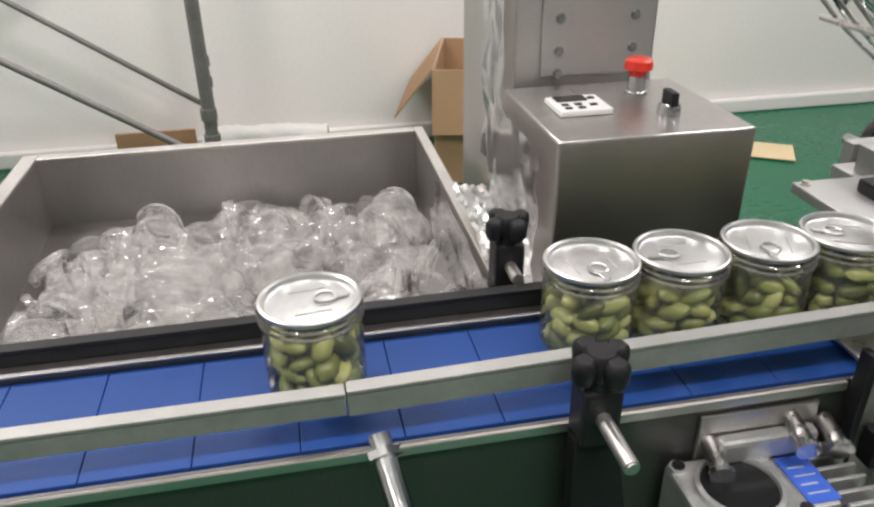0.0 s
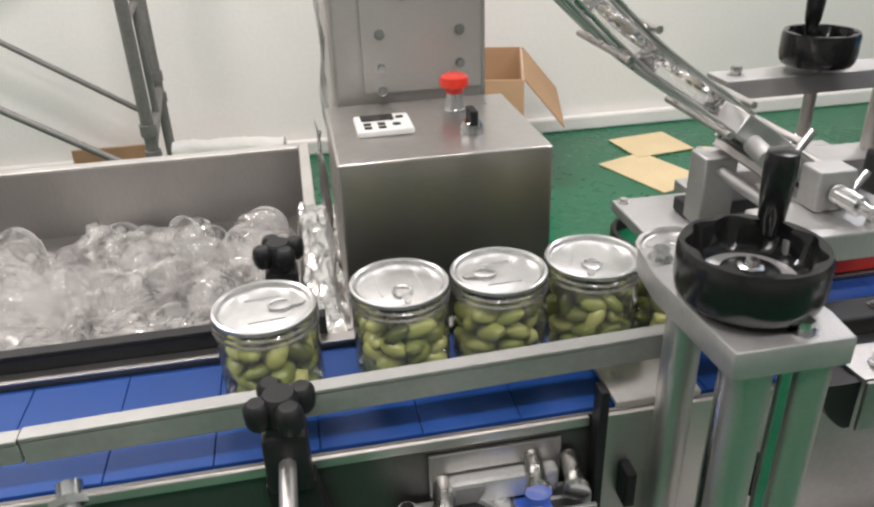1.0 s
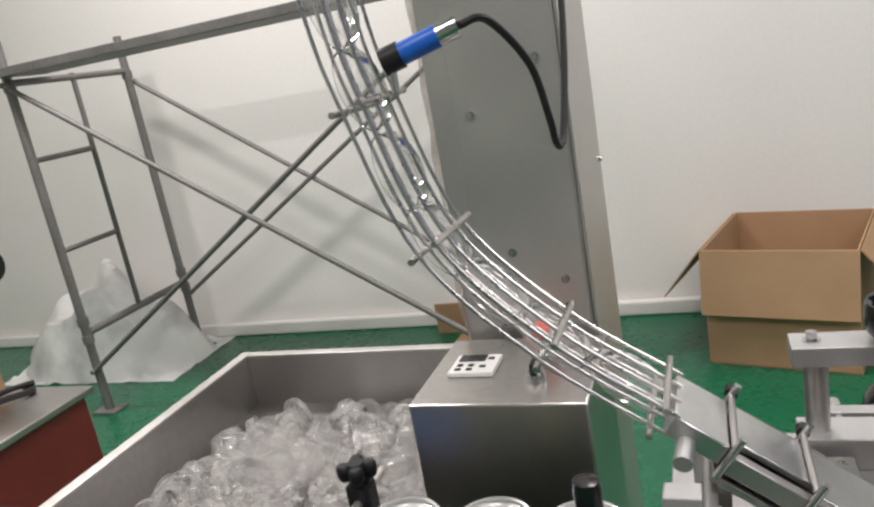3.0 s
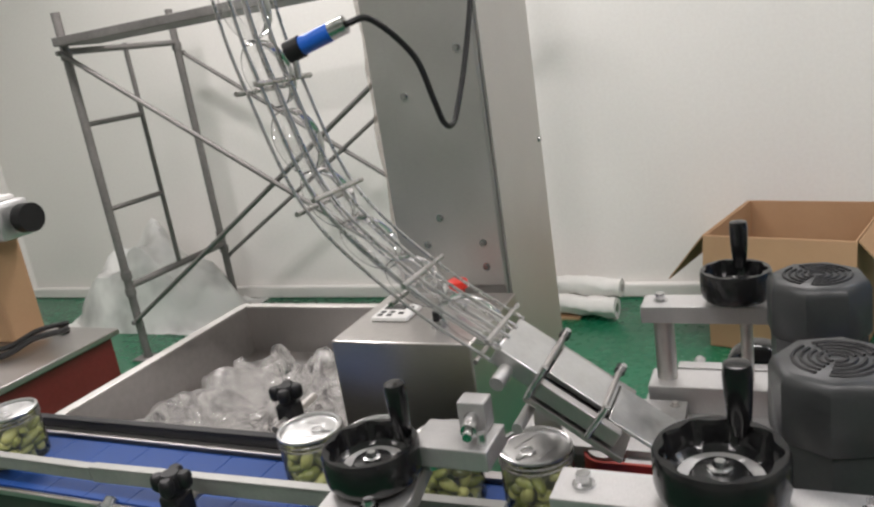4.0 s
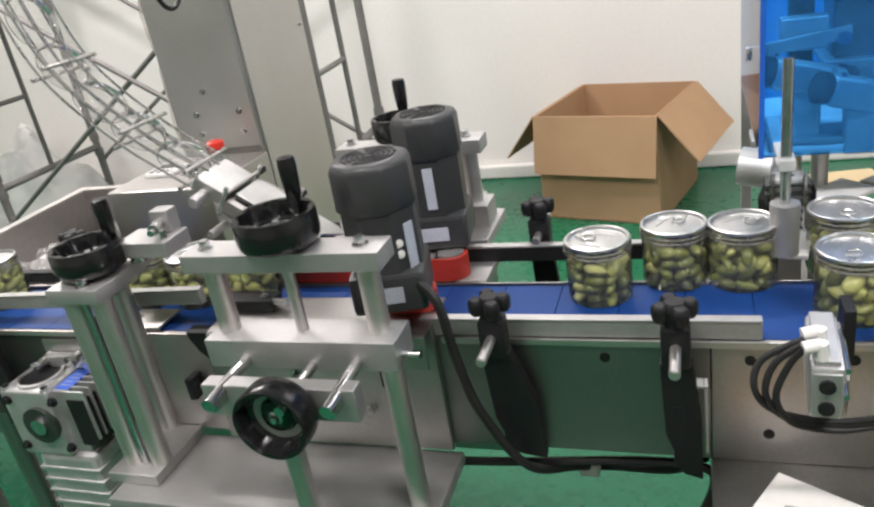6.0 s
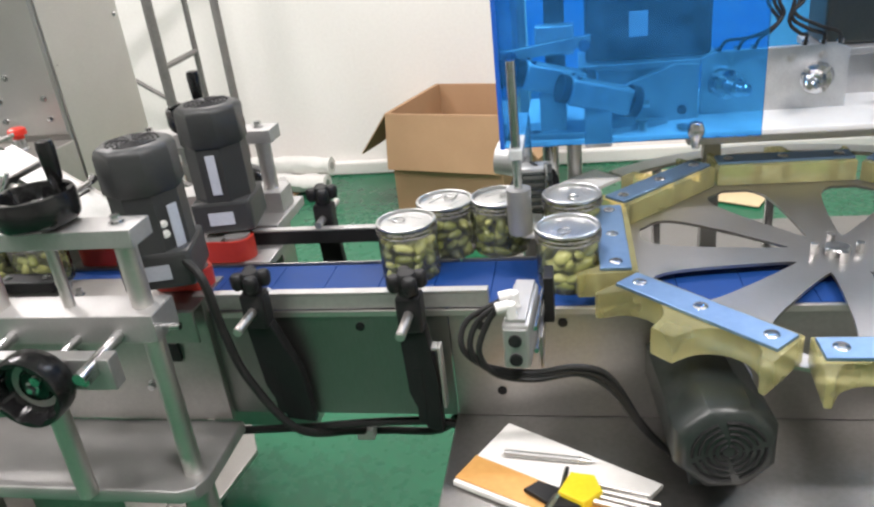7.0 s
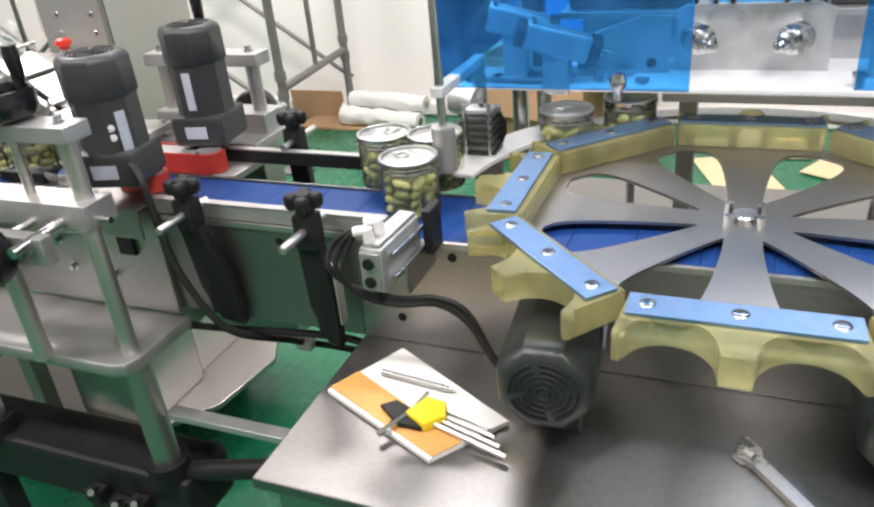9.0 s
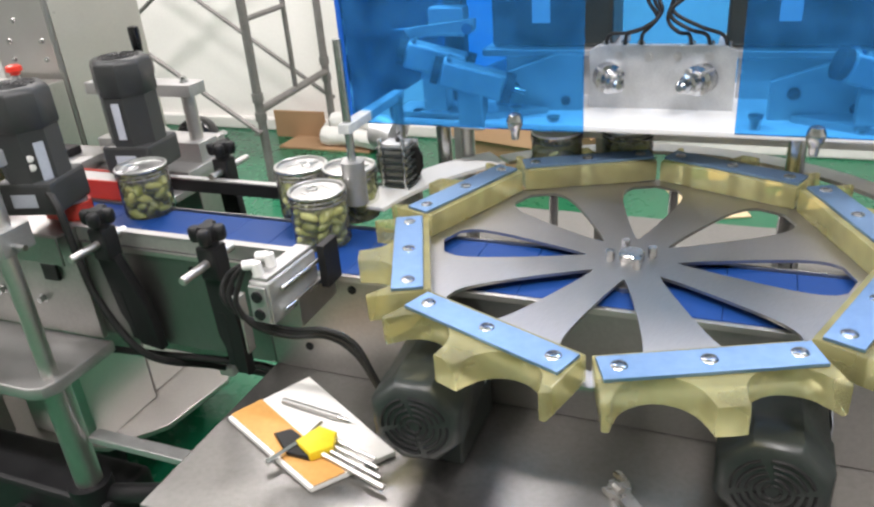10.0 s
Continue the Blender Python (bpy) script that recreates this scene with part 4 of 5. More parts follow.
rod(b, (0.662, 0.526, 0.793), (0.670, 0.524, 0.7935), 0.0035, 12)
solid("lock_screw", b, CHROME, "chrome lock screw beside the black switch", "screw", origin=(0.655, 0.528, 0.792))
b = box(shape(), 0.523, 0.532, 0.526, 0.544, 0.785, 0.820, 0.002)
solid("limit_switch", b, BLACK, "small black switch box on the bright mouth plate", "switch", origin=(0.535, 0.53, 0.785))


def gear_motor(name, x, y, top, label, turn, tag, foot):
    ob = thing(name, (x, y, foot), label, "motor", "gear motors")
    t = Matrix.Translation((x, y, 0))
    o = t @ Matrix.Rotation(turn + radians(22.5), 4, "Z")
    part("fan_cover", lathe(shape(), [(0, top), (0.041, top), (0.0455, top - 0.003), (0.0485, top - 0.010), (0.0490, top - 0.055), (0.047, top - 0.058), (0, top - 0.058)], 8, o), MOTOR_GREY, ob)
    part("stator", lathe(shape(), [(0, top - 0.058), (0.0455, top - 0.058), (0.0455, foot + 0.044), (0, foot + 0.044)], 8, o), MOTOR_GREY, ob)
    b = box(shape(), -0.045, 0.045, -0.045, 0.045, foot, foot + 0.050, 0.006, t @ Matrix.Rotation(turn, 4, "Z"))
    part("gear_head", b, MOTOR_GREY, ob)
    for ri in (0.007, 0.013, 0.019, 0.025, 0.031):
        for k in range(3):
            a0 = 2 * math.pi * k / 3 + 0.3
            pts = [t @ Vector((ri * math.cos(a0 + s * 0.36), ri * math.sin(a0 + s * 0.36), top + 0.0002)) for s in range(6)]
            part("vent_slot", tube(shape(), pts, 0.0016, 6), BLACK, ob)
    part("rating_label", box(shape(), -0.007, 0.007, -0.0440, -0.0423, 0.965, 1.025, 0.0004, t @ Matrix.Rotation(tag, 4, "Z")), LABEL, ob, "long silver rating label")
    part("gear_label", box(shape(), -0.020, 0.018, -0.0466, -0.0452, foot + 0.014, foot + 0.034, 0.0004, t @ Matrix.Rotation(turn, 4, "Z")), LABEL, ob, "small silver gear label")
    return ob


mf = gear_motor("gear_motor", 0.960, 0.552, 1.100, "dark grey gear motor standing upright over a red belt", 0.25, 1.15, 0.920)
gear_motor("gear_motor", 0.955, 0.764, 1.093, "dark grey gear motor with silver labels over a red belt", 0.15, 0.18, 0.904)
for z in (0.991, 1.004):
    part("terminal_screw", bolt(shape(), (0.990, 0.5215, z), (0.7, -0.7, 0), 0.0035, 0.003), WHITE_PLASTIC, mf)


def grip_belt(y0, y1, xa, label, z0, z1):
    ob = thing("grip_belt", (0.86, (y0 + y1) / 2, z0), label, "drive belt", "red grip belts")
    r, yc = (y1 - y0) / 2, (y0 + y1) / 2
    out, inn = [], []
    for xc, a0 in ((0.978, -90), (xa, 90)):
        for k in range(13):
            a = radians(a0 + 15 * k)
            out.append((xc + r * math.cos(a), yc + r * math.sin(a)))
            inn.append((xc + (r - 0.004) * math.cos(a), yc + (r - 0.004) * math.sin(a)))
    b = shape()
    n = len(out)
    ring = [[b.verts.new((x, y, z)) for x, y in o] for o, z in ((out, z0), (out, z1), (inn, z1), (inn, z0))]
    for k in range(4):
        for i in range(n):
            b.faces.new((ring[k][i], ring[k][(i + 1) % n], ring[(k + 1) % 4][(i + 1) % n], ring[(k + 1) % 4][i]))
    part("belt", b, RED, ob)
    part("guide_bar", box(shape(), xa + r, 0.978 - r + 0.001, y0 + 0.0045, y1 - 0.0045, z0 + 0.003, z1 - 0.002, 0.001), ALU, ob, "bright guide bar inside the belt")
    for xc in (0.978, xa):
        part("pulley", rod(shape(), (xc, yc, z0 + 0.002), (xc, yc, z1 + 0.003), r - 0.005, 24), ALU, ob)
    return ob


grip_belt(0.697, 0.745, 0.735, "red rubber grip belt round two pulleys", 0.866, 0.899)
grip_belt(0.5625, 0.6065, 0.94, "red rubber grip belt round two pulleys", 0.890, 0.915)
solid("pulley_plate", box(shape(), 0.70, 1.03, 0.700, 0.815, 0.852, 0.865, 0.002), ALU, "aluminium plate under the rear grip belt", "plate", origin=(0.86, 0.76, 0.852))
tray = thing("side_plate_block", (0.72, 0.775, 0.60), "bright aluminium plate with a black clamp", "plate")
part("plate", box(shape(), 0.632, 0.815, 0.716, 0.838, 0.893, 0.906, 0.002), ALU, tray)
part("clamp_bar", box(shape(), 0.684, 0.775, 0.770, 0.800, 0.906, 0.922, 0.003), BLACK, tray)
part("support", box(shape(), 0.66, 0.80, 0.75, 0.82, 0.50, 0.893, 0.003), STEEL_DULL, tray)
for x, y in ((0.642, 0.828), (0.80, 0.825), (0.66, 0.73)):
    part("screw", bolt(shape(), (x, y, 0.906), (0, 0, 1), 0.004, 0.005), STEEL, tray)
slider = thing("belt_slider", (0.71, 0.57, 0.86), "black slide block with chrome screws", "slider")
part("block", box(shape(), 0.680, 0.772, 0.566, 0.597, 0.889, 0.906, 0.003), BLACK, slider)
for x in (0.695, 0.755):
    part("screw", bolt(shape(), (x, 0.580, 0.906), (0, 0, 1), 0.004, 0.004), CHROME, slider)
part("knob_rod", rod(shape(), (0.772, 0.575, 0.900), (0.795, 0.570, 0.900), 0.006, 14), CHROME, slider)

# ---- lid chute ----
CHUTE = spline([(0.380, 0.680, 2.30), (0.381, 0.680, 1.90), (0.388, 0.680, 1.60), (0.402, 0.680, 1.44), (0.419, 0.680, 1.353), (0.463, 0.680, 1.223), (0.554, 0.682, 1.122), (0.652, 0.684, 1.050)], 8)
chute = thing("lid_chute", (0.5, 0.67, 1.05), "curved chute of bright steel rods feeding lids", "chute")


def beside(path, dy, dn):
    out = []
    for i, p in enumerate(path):
        t = (path[min(i + 1, len(path) - 1)] - path[max(i - 1, 0)]).normalized()
        n = Vector((t.z, 0, -t.x))
        n = -n if n.z < 0 else n
        n = Vector((-abs(n.x) if t.x > 0 and n.x < 0 else abs(n.x), 0, abs(n.z)))
        out.append(p + Vector((0, dy, 0)) + n * dn)
    return out


for dy, dn in ((-0.040, 0.010), (-0.014, 0.011), (0.014, 0.011), (0.040, 0.010), (-0.040, -0.010), (0.040, -0.010), (-0.012, -0.011), (0.012, -0.011)):
    part("rod", tube(shape(), beside(CHUTE, dy, dn), 0.0019, 8), ROD, chute)
top_side, low_side = beside(CHUTE, 0, 0.014), beside(CHUTE, 0, -0.014)
for i in (10, 20, 32, 40, 48, 55):
    for s in (top_side, low_side):
        p = s[i]
        part("cross_bar", rod(shape(), p + Vector((0, -0.053, 0)), p + Vector((0, 0.053, 0)), 0.003, 10), ROD, chute)
dist, last = 0.0, CHUTE[0]
for i, p in enumerate(CHUTE[1:-1], 1):
    dist += (p - last).length
    last = p
    if dist > 0.066:
        dist = 0.0
        t = (CHUTE[i + 1] - CHUTE[i - 1]).normalized()
        ob = new("clear_lid", lid_meshes[0])
        q = Matrix((t, Vector((0, 1, 0)), t.cross(Vector((0, 1, 0))))).transposed().to_4x4()
        ob.matrix_basis = Matrix.Translation(p) @ q
        ob.visible_shadow = False
        tagged(ob, "clear plastic lid sliding down the rod chute", "lid", "lids in the chute")

# metal end of the chute, sloping down to the belt
A = Vector((0.648, 0.682, 1.052))
DIR = Vector((0.150, -0.002, -0.103)).normalized()
NRM = Vector((-DIR.z, 0, DIR.x)).normalized()
SLOPE = Matrix((DIR, Vector((0, 1, 0)), NRM)).transposed().to_4x4()
SLOPE.translation = A
nose = thing("chute_nose", A, "bright metal chute end with black clamp bars", "chute")
part("upper_block", box(shape(), 0.0, 0.050, -0.041, 0.041, -0.010, 0.010, 0.0015, SLOPE), TIN, nose)
part("middle_plate", box(shape(), 0.058, 0.130, -0.026, 0.038, 0.004, 0.010, 0.001, SLOPE), TIN, nose)
part("side_channel", box(shape(), 0.056, 0.150, -0.046, -0.034, -0.012, 0.006, 0.0015, SLOPE), STEEL_DULL, nose)
part("side_channel", box(shape(), 0.056, 0.150, 0.040, 0.050, -0.012, 0.006, 0.0015, SLOPE), STEEL_DULL, nose)
part("slot_floor", box(shape(), 0.052, 0.150, -0.030, 0.040, -0.016, -0.011, 0.001, SLOPE), MOTOR_DARK, nose, "dark slot floor")
part("end_tongue", prism(shape(), [(0.132, -0.034), (0.190, -0.032), (0.186, 0.0), (0.210, 0.030), (0.196, 0.040), (0.132, 0.040)], 0.003, 0.007, SLOPE, 0.0008), TIN, nose)
for u in (0.052, 0.123):
    b = rod(shape(), SLOPE @ Vector((u, -0.050, 0.014)), SLOPE @ Vector((u, 0.050, 0.014)), 0.003, 12)
    part("clamp_bar", b, STEEL_DULL, nose)
    part("clamp_knob", rod(shape(), SLOPE @ Vector((u, 0.050, 0.014)), SLOPE @ Vector((u, 0.060, 0.015)), 0.006, 14), BLACK, nose)
    for s_off in (-0.048, 0.048):
        part("clamp_screw", rod(shape(), SLOPE @ Vector((u, s_off, -0.016)), SLOPE @ Vector((u, s_off, 0.026)), 0.0035, 12), CHROME, nose)
part("pin", rod(shape(), SLOPE @ Vector((0.02, -0.066, -0.012)), SLOPE @ Vector((0.02, -0.040, -0.008)), 0.008, 14), ALU, nose)
part("under_plate", box(shape(), 0.05, 0.165, -0.046, 0.046, -0.024, -0.017, 0.001, SLOPE), STEEL_DULL, nose)
b = rod(shape(), (0.676, 0.610, 0.985), (0.676, 0.735, 0.985), 0.006, 16)
box(b, 0.660, 0.692, 0.705, 0.735, 0.93, 0.998, 0.002)
rod(b, (0.676, 0.72, 0.90), (0.676, 0.72, 0.94), 0.009, 16)
part("bracket", b, ALU, nose)
hold = thing("jar_holder", (0.65, 0.53, 0.985), "aluminium arm with a chrome adjusting screw", "guide block")
part("beam", box(shape(), 0.606, 0.684, 0.508, 0.560, 0.999, 1.020, 0.002), ALU, hold)
part("upright_block", box(shape(), 0.646, 0.674, 0.540, 0.562, 1.0205, 1.050, 0.002), ALU, hold)
part("screw_knob", rod(shape(), (0.660, 0.540, 1.034), (0.664, 0.520, 1.032), 0.0075, 18), CHROME, hold)
part("screw_tip", rod(shape(), (0.664, 0.520, 1.032), (0.666, 0.511, 1.031), 0.0045, 14), CHROME, hold)
part("lock_screw", rod(shape(), (0.676, 0.520, 1.020), (0.676, 0.520, 1.032), 0.0045, 6), CHROME, hold)
part("post", rod(shape(), (0.615, 0.535, 0.985), (0.615, 0.535, 1.0), 0.012, 16), CHROME, hold)

# blue sensor on the chute, with its cable
sens = thing("lid_sensor", (0.45, 0.70, 1.385), "blue barrel sensor with a chrome ring", "sensor")
sp, sq = Vector((0.430, 0.700, 1.384)), Vector((0.500, 0.716, 1.404))
sd = sq - sp
part("nose", rod(shape(), sp, sp + sd * 0.25, 0.0125, 20), BLACK, sens)
part("barrel", rod(shape(), sp + sd * 0.25, sp + sd * 0.74, 0.0105, 20), BLUE_PART, sens, "blue barrel")
part("ring", rod(shape(), sp + sd * 0.74, sq, 0.0100, 20), CHROME, sens, "bright ring")
part("clip", rod(shape(), sp + sd * 0.1 + Vector((0, 0, -0.03)), sp + sd * 0.1 + Vector((0, 0, -0.008)), 0.004, 10), CHROME, sens)
CABLE_POINTS = [(0.500, 0.716, 1.404), (0.522, 0.735, 1.405), (0.545, 0.78, 1.36), (0.553, 0.800, 1.306), (0.553, 0.818, 1.278), (0.554, 0.838, 1.270), (0.555, 0.862, 1.286), (0.556, 0.92, 1.36), (0.552, 0.98, 1.45), (0.545, 1.01, 1.56), (0.542, 1.013, 1.9)]
solid("sensor_cable", tube(shape(), spline(CABLE_POINTS), 0.0038, 8), RUBBER, "black sensor cable looping to the tower", "cable", origin=(0.55, 0.9, 1.3))
solid("motor_cable", tube(shape(), spline([(1.005, 0.522, 0.955), (1.028, 0.512, 0.93), (1.040, 0.508, 0.86), (1.060, 0.505, 0.79), (1.105, 0.52, 0.700), (1.150, 0.60, 0.635), (1.19, 0.64, 0.605), (1.27, 0.63, 0.615), (1.312, 0.58, 0.68)]), 0.0058, 8), RUBBER, "black motor cable drooping along the side plate", "cable", origin=(1.1, 0.5, 0.75))
solid("motor_cable", tube(shape(), spline([(0.992, 0.56, 0.664), (1.10, 0.56, 0.672), (1.22, 0.56, 0.684), (1.300, 0.56, 0.684), (1.322, 0.555, 0.665), (1.30, 0.54, 0.60), (1.26, 0.50, 0.48), (1.25, 0.48, 0.32)]), 0.0058, 8), RUBBER, "black cable crossing below the conveyor", "cable", origin=(1.2, 0.47, 0.6))
b = box(shape(), 1.148, 1.176, 0.612, 0.634, 0.606, 0.626, 0.004)
solid("cable_connector", b, WHITE_PLASTIC, "small white plug on the motor cable", "connector", origin=(1.162, 0.622, 0.606))

# ---- starwheel machine ----
table = thing("starwheel_table", (2.1, 0.75, 0), "stainless starwheel table with a polished flat top", "table")
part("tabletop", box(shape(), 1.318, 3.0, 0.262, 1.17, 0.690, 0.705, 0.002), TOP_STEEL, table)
part("body", box(shape(), 1.335, 2.98, 0.28, 1.15, 0.06, 0.690), STEEL_DULL, table)
for x in (1.42, 2.9):
    for y in (0.36, 1.08):
        part("foot", rod(shape(), (x, y, 0), (x, y, 0.06), 0.03, 18), BLACK, table)
part("shaft", rod(shape(), (HUB[0], HUB[1] - 0.052, 0.705), (HUB[0], HUB[1] - 0.052, 0.868), 0.011, 22), STEEL, table)
part("shaft", rod(shape(), (HUB[0], HUB[1], 0.705), (HUB[0], HUB[1], 0.866), 0.022, 24), CHROME, table)

wheel = thing("starwheel", (HUB[0], HUB[1], 0.874), "steel starwheel with translucent yellow pocket pads", "starwheel")


def polar(r, a):
    return (HUB[0] + r * math.cos(radians(a)), HUB[1] + r * math.sin(radians(a)))


b = shape()
for k in range(8):
    a0 = 45 * k + 22.5

    def drop(s, sgn, a_ref):
        r = 0.055 + 0.192 * s
        w = 0.056 * (s ** 0.85) * math.sqrt(max(0.0, 1 - s ** 7))
        c, sn = math.cos(radians(a_ref)), math.sin(radians(a_ref))
        return (HUB[0] + r * c - sgn * w * sn, HUB[1] + r * sn + sgn * w * c)
    out = [polar(0.272, a0)] + [drop(1 - i / 16, 1, a0) for i in range(17)] + [(HUB[0], HUB[1])]
    out += [drop(i / 16, -1, a0 + 45) for i in range(17)] + [polar(0.272, a0 + 45 - 3 * i) for i in range(15)]
    prism(b, out, 0.872, 0.876)
part("spoke_plate", b, STEEL_DULL, wheel)
hubcap = part("hub", lathe(shape(), [(0, 0.010), (0.014, 0.010), (0.016, 0.008), (0.016, 0.0), (0, 0)], 28, Matrix.Translation((*HUB, 0.876))), CHROME, wheel)
for k in range(4):
    a = 45 + 90 * k
    part("hub_bolt", rod(shape(), (*polar(0.026, a), 0.876), (*polar(0.026, a), 0.890), 0.0055, 6), CHROME, hubcap)


def pad_outline():
    """Straight-backed pad with two round pockets, a narrow tooth between them and one at each end."""
    pts = []
    for i in range(93):
        a = -18.4 + 0.4 * i
        r = 0.333
        for c in (-9.9, 9.9):
            d = radians(a - c)
            s = 0.330 * math.sin(d)
            if abs(s) < 0.0415:
                r = min(r, 0.330 * math.cos(d) - math.sqrt(0.0415 ** 2 - s * s))
        pts.append((r * math.cos(radians(a)), r * math.sin(radians(a))))
    return pts + [(0.246, 0.099), (0.246, -0.099)]


def local_mesh(name, bm, mat):
    return mesh_of(name, bm, mat)


pad_mesh = local_mesh("pad", prism(shape(), pad_outline(), 0.003, 0.034, None, 0.001), URETHANE)
strip_mesh = local_mesh("clamp_strip", box(shape(), 0.254, 0.290, -0.098, 0.098, 0.0345, 0.0385, 0.0008), POLISHED)
b = shape()
lathe(b, [(0.0040, 0.0395), (0.0040, 0.0405), (0.0068, 0.0400), (0.0080, 0.0388), (0.0080, 0.038)], 18)
rod(b, (0, 0, 0.038), (0, 0, 0.0396), 0.0038, 6)
wb_mesh = local_mesh("strip_bolt", b, CHROME)
for k in range(8):
    turn = Matrix.Rotation(radians(45 * k), 4, "Z")
    pad_ob = new("pad", pad_mesh)
    pad_ob.parent = wheel
    pad_ob.matrix_basis = turn
    tagged(pad_ob, "translucent yellow pocket pad")
    st = new("clamp_strip", strip_mesh)
    st.parent = pad_ob
    tagged(st, "light blue tinted steel clamp strip")
    for y in (-0.080, 0.0, 0.080):
        sb = new("strip_bolt", wb_mesh)
        sb.parent = pad_ob
        sb.location = (0.271, y, 0)


def arc_plate(r0, r1, a0, a1, z0, z1):
    n = max(4, int(abs(a1 - a0) / 4))
    out = [polar(r0, a0 + (a1 - a0) * i / n) for i in range(n + 1)] + [polar(r1, a1 - (a1 - a0) * i / n) for i in range(n + 1)]
    return prism(shape(), out, z0, z1, None, 0.0008)


guide = thing("arc_guide", (HUB[0], HUB[1] + 0.38, 0.705), "curved outer guide of white plastic and steel on posts", "guide")
part("white_arc", arc_plate(0.364, 0.425, 132, 172, 0.884, 0.890), WHITE_PLASTIC, guide)
part("steel_arc", arc_plate(0.364, 0.400, 8, 131, 0.884, 0.890), STEEL, guide)
for a in (28, 58, 88, 118, 150):
    part("post", rod(shape(), (*polar(0.386, a), 0.705), (*polar(0.386, a), 0.884), 0.008, 16), CHROME, guide)


def fan_motor(x, y0, z, r, length, tilt):
    """A dark motor lying with its vented fan cover towards the front."""
    ob = thing("fan_motor", (x, y0 + length / 2, z - r), "dark green-black motor with a vented fan cover", "motor", "fan motors")
    m = Matrix.Translation((x, y0, z)) @ Matrix.Rotation(tilt, 4, "Z") @ FRONT
    prof = [(0, 0.0), (r * 0.78, 0.0), (r * 0.92, -0.004), (r, -0.014), (r, -0.060), (r * 0.97, -0.062), (r * 0.97, -length), (0, -length)]
    part("casing", lathe(shape(), prof, 8, m @ Matrix.Rotation(radians(22.5), 4, "Z")), MOTOR_DARK, ob)
    for ri in (0.14, 0.27, 0.40, 0.53, 0.66):
        for k in range(4):
            a0 = math.pi / 2 * k + 0.12 + 0.35 * ri
            pts = [m @ Vector((r * ri * math.cos(a0 + s * 0.19), r * ri * math.sin(a0 + s * 0.19), 0.0002)) for s in range(8)]
            part("vent_slot", tube(shape(), pts, 0.0019, 6), BLACK, ob)
    part("label", box(shape(), r * 0.96, r * 0.985, -0.012, 0.016, -length * 0.9, -length * 0.6, 0.0003, m), LABEL, ob, "silver rating label")
    part("mount", box(shape(), x - r * 0.5, x + r * 0.5, y0 + 0.06, y0 + length, 0.705, z - r * 0.7, 0.003), MOTOR_DARK, ob)
    return ob


fan_motor(1.621, 0.368, 0.803, 0.054, 0.17, 0.10)
fan_motor(1.966, 0.405, 0.778, 0.056, 0.16, 0.0)

# valve with air hoses
valve = thing("air_valve", (1.42, 0.47, 0.80), "bright air valve block with black hoses", "valve")
t = Matrix.Translation((1.418, 0.470, 0.893)) @ Matrix.Rotation(radians(-4), 4, "Z")
b = box(shape(), -0.014, 0.014, -0.048, 0.048, -0.030, 0.024, 0.003, t)
part("block", b, CASTING, valve)
part("top_cap", box(shape(), -0.011, 0.011, -0.044, 0.046, 0.0242, 0.029, 0.0015, t), ALU, valve)
part("end_cap", box(shape(), -0.012, 0.012, -0.052, -0.0483, -0.026, 0.020, 0.001, t), ALU, valve)
for zz in (-0.015, 0.008):
    part("port", rod(shape(), t @ Vector((0, -0.0522, zz)), t @ Vector((0, -0.055, zz)), 0.007, 16), BLACK, valve)
for u in (-0.038, -0.014):
    b = rod(shape(), t @ Vector((-0.004, u, 0.028)), t @ Vector((-0.006, u, 0.044)), 0.0065, 14)
    rod(b, t @ Vector((-0.006, u, 0.042)), t @ Vector((-0.020, u - 0.004, 0.040)), 0.006, 14)
    part("fitting", b, WHITE_PLASTIC, valve, "white hose fitting")
part("bracket", box(shape(), 1.441, 1.452, 0.510, 0.5445, 0.868, 0.925, 0.001), BLACK, valve)
part("base_plate", box(shape(), 1.436, 1.440, 0.46, 0.5445, 0.84, 0.88, 0.001), STEEL_DULL, valve)
for zz in (-0.018, 0.010):
    part("slide_rod", rod(shape(), t @ Vector((0.018, -0.03, zz)), t @ Vector((0.018, 0.055, zz)), 0.003, 10), CHROME, valve)
for k in range(3):
    o = 0.011 * k
    pts = spline([t @ Vector((-0.018, -0.040 + 0.007 * k, 0.040)), (1.384 - o, 0.432 + 0.4 * o, 0.912), (1.374 - 0.8 * o, 0.428, 0.880 + 0.3 * o), (1.390 - 0.5 * o, 0.434, 0.848 + 0.5 * o), (1.430, 0.442 + 0.2 * o, 0.836 + 0.3 * o), (1.478, 0.450 - 0.1 * o, 0.838 + 0.5 * o), (1.512, 0.454, 0.815 + 0.7 * o), (1.545, 0.448, 0.768 + 0.3 * o), (1.580, 0.46, 0.720)])
    part("hose", tube(shape(), pts, 0.0034, 8), RUBBER, valve, "black air hose")

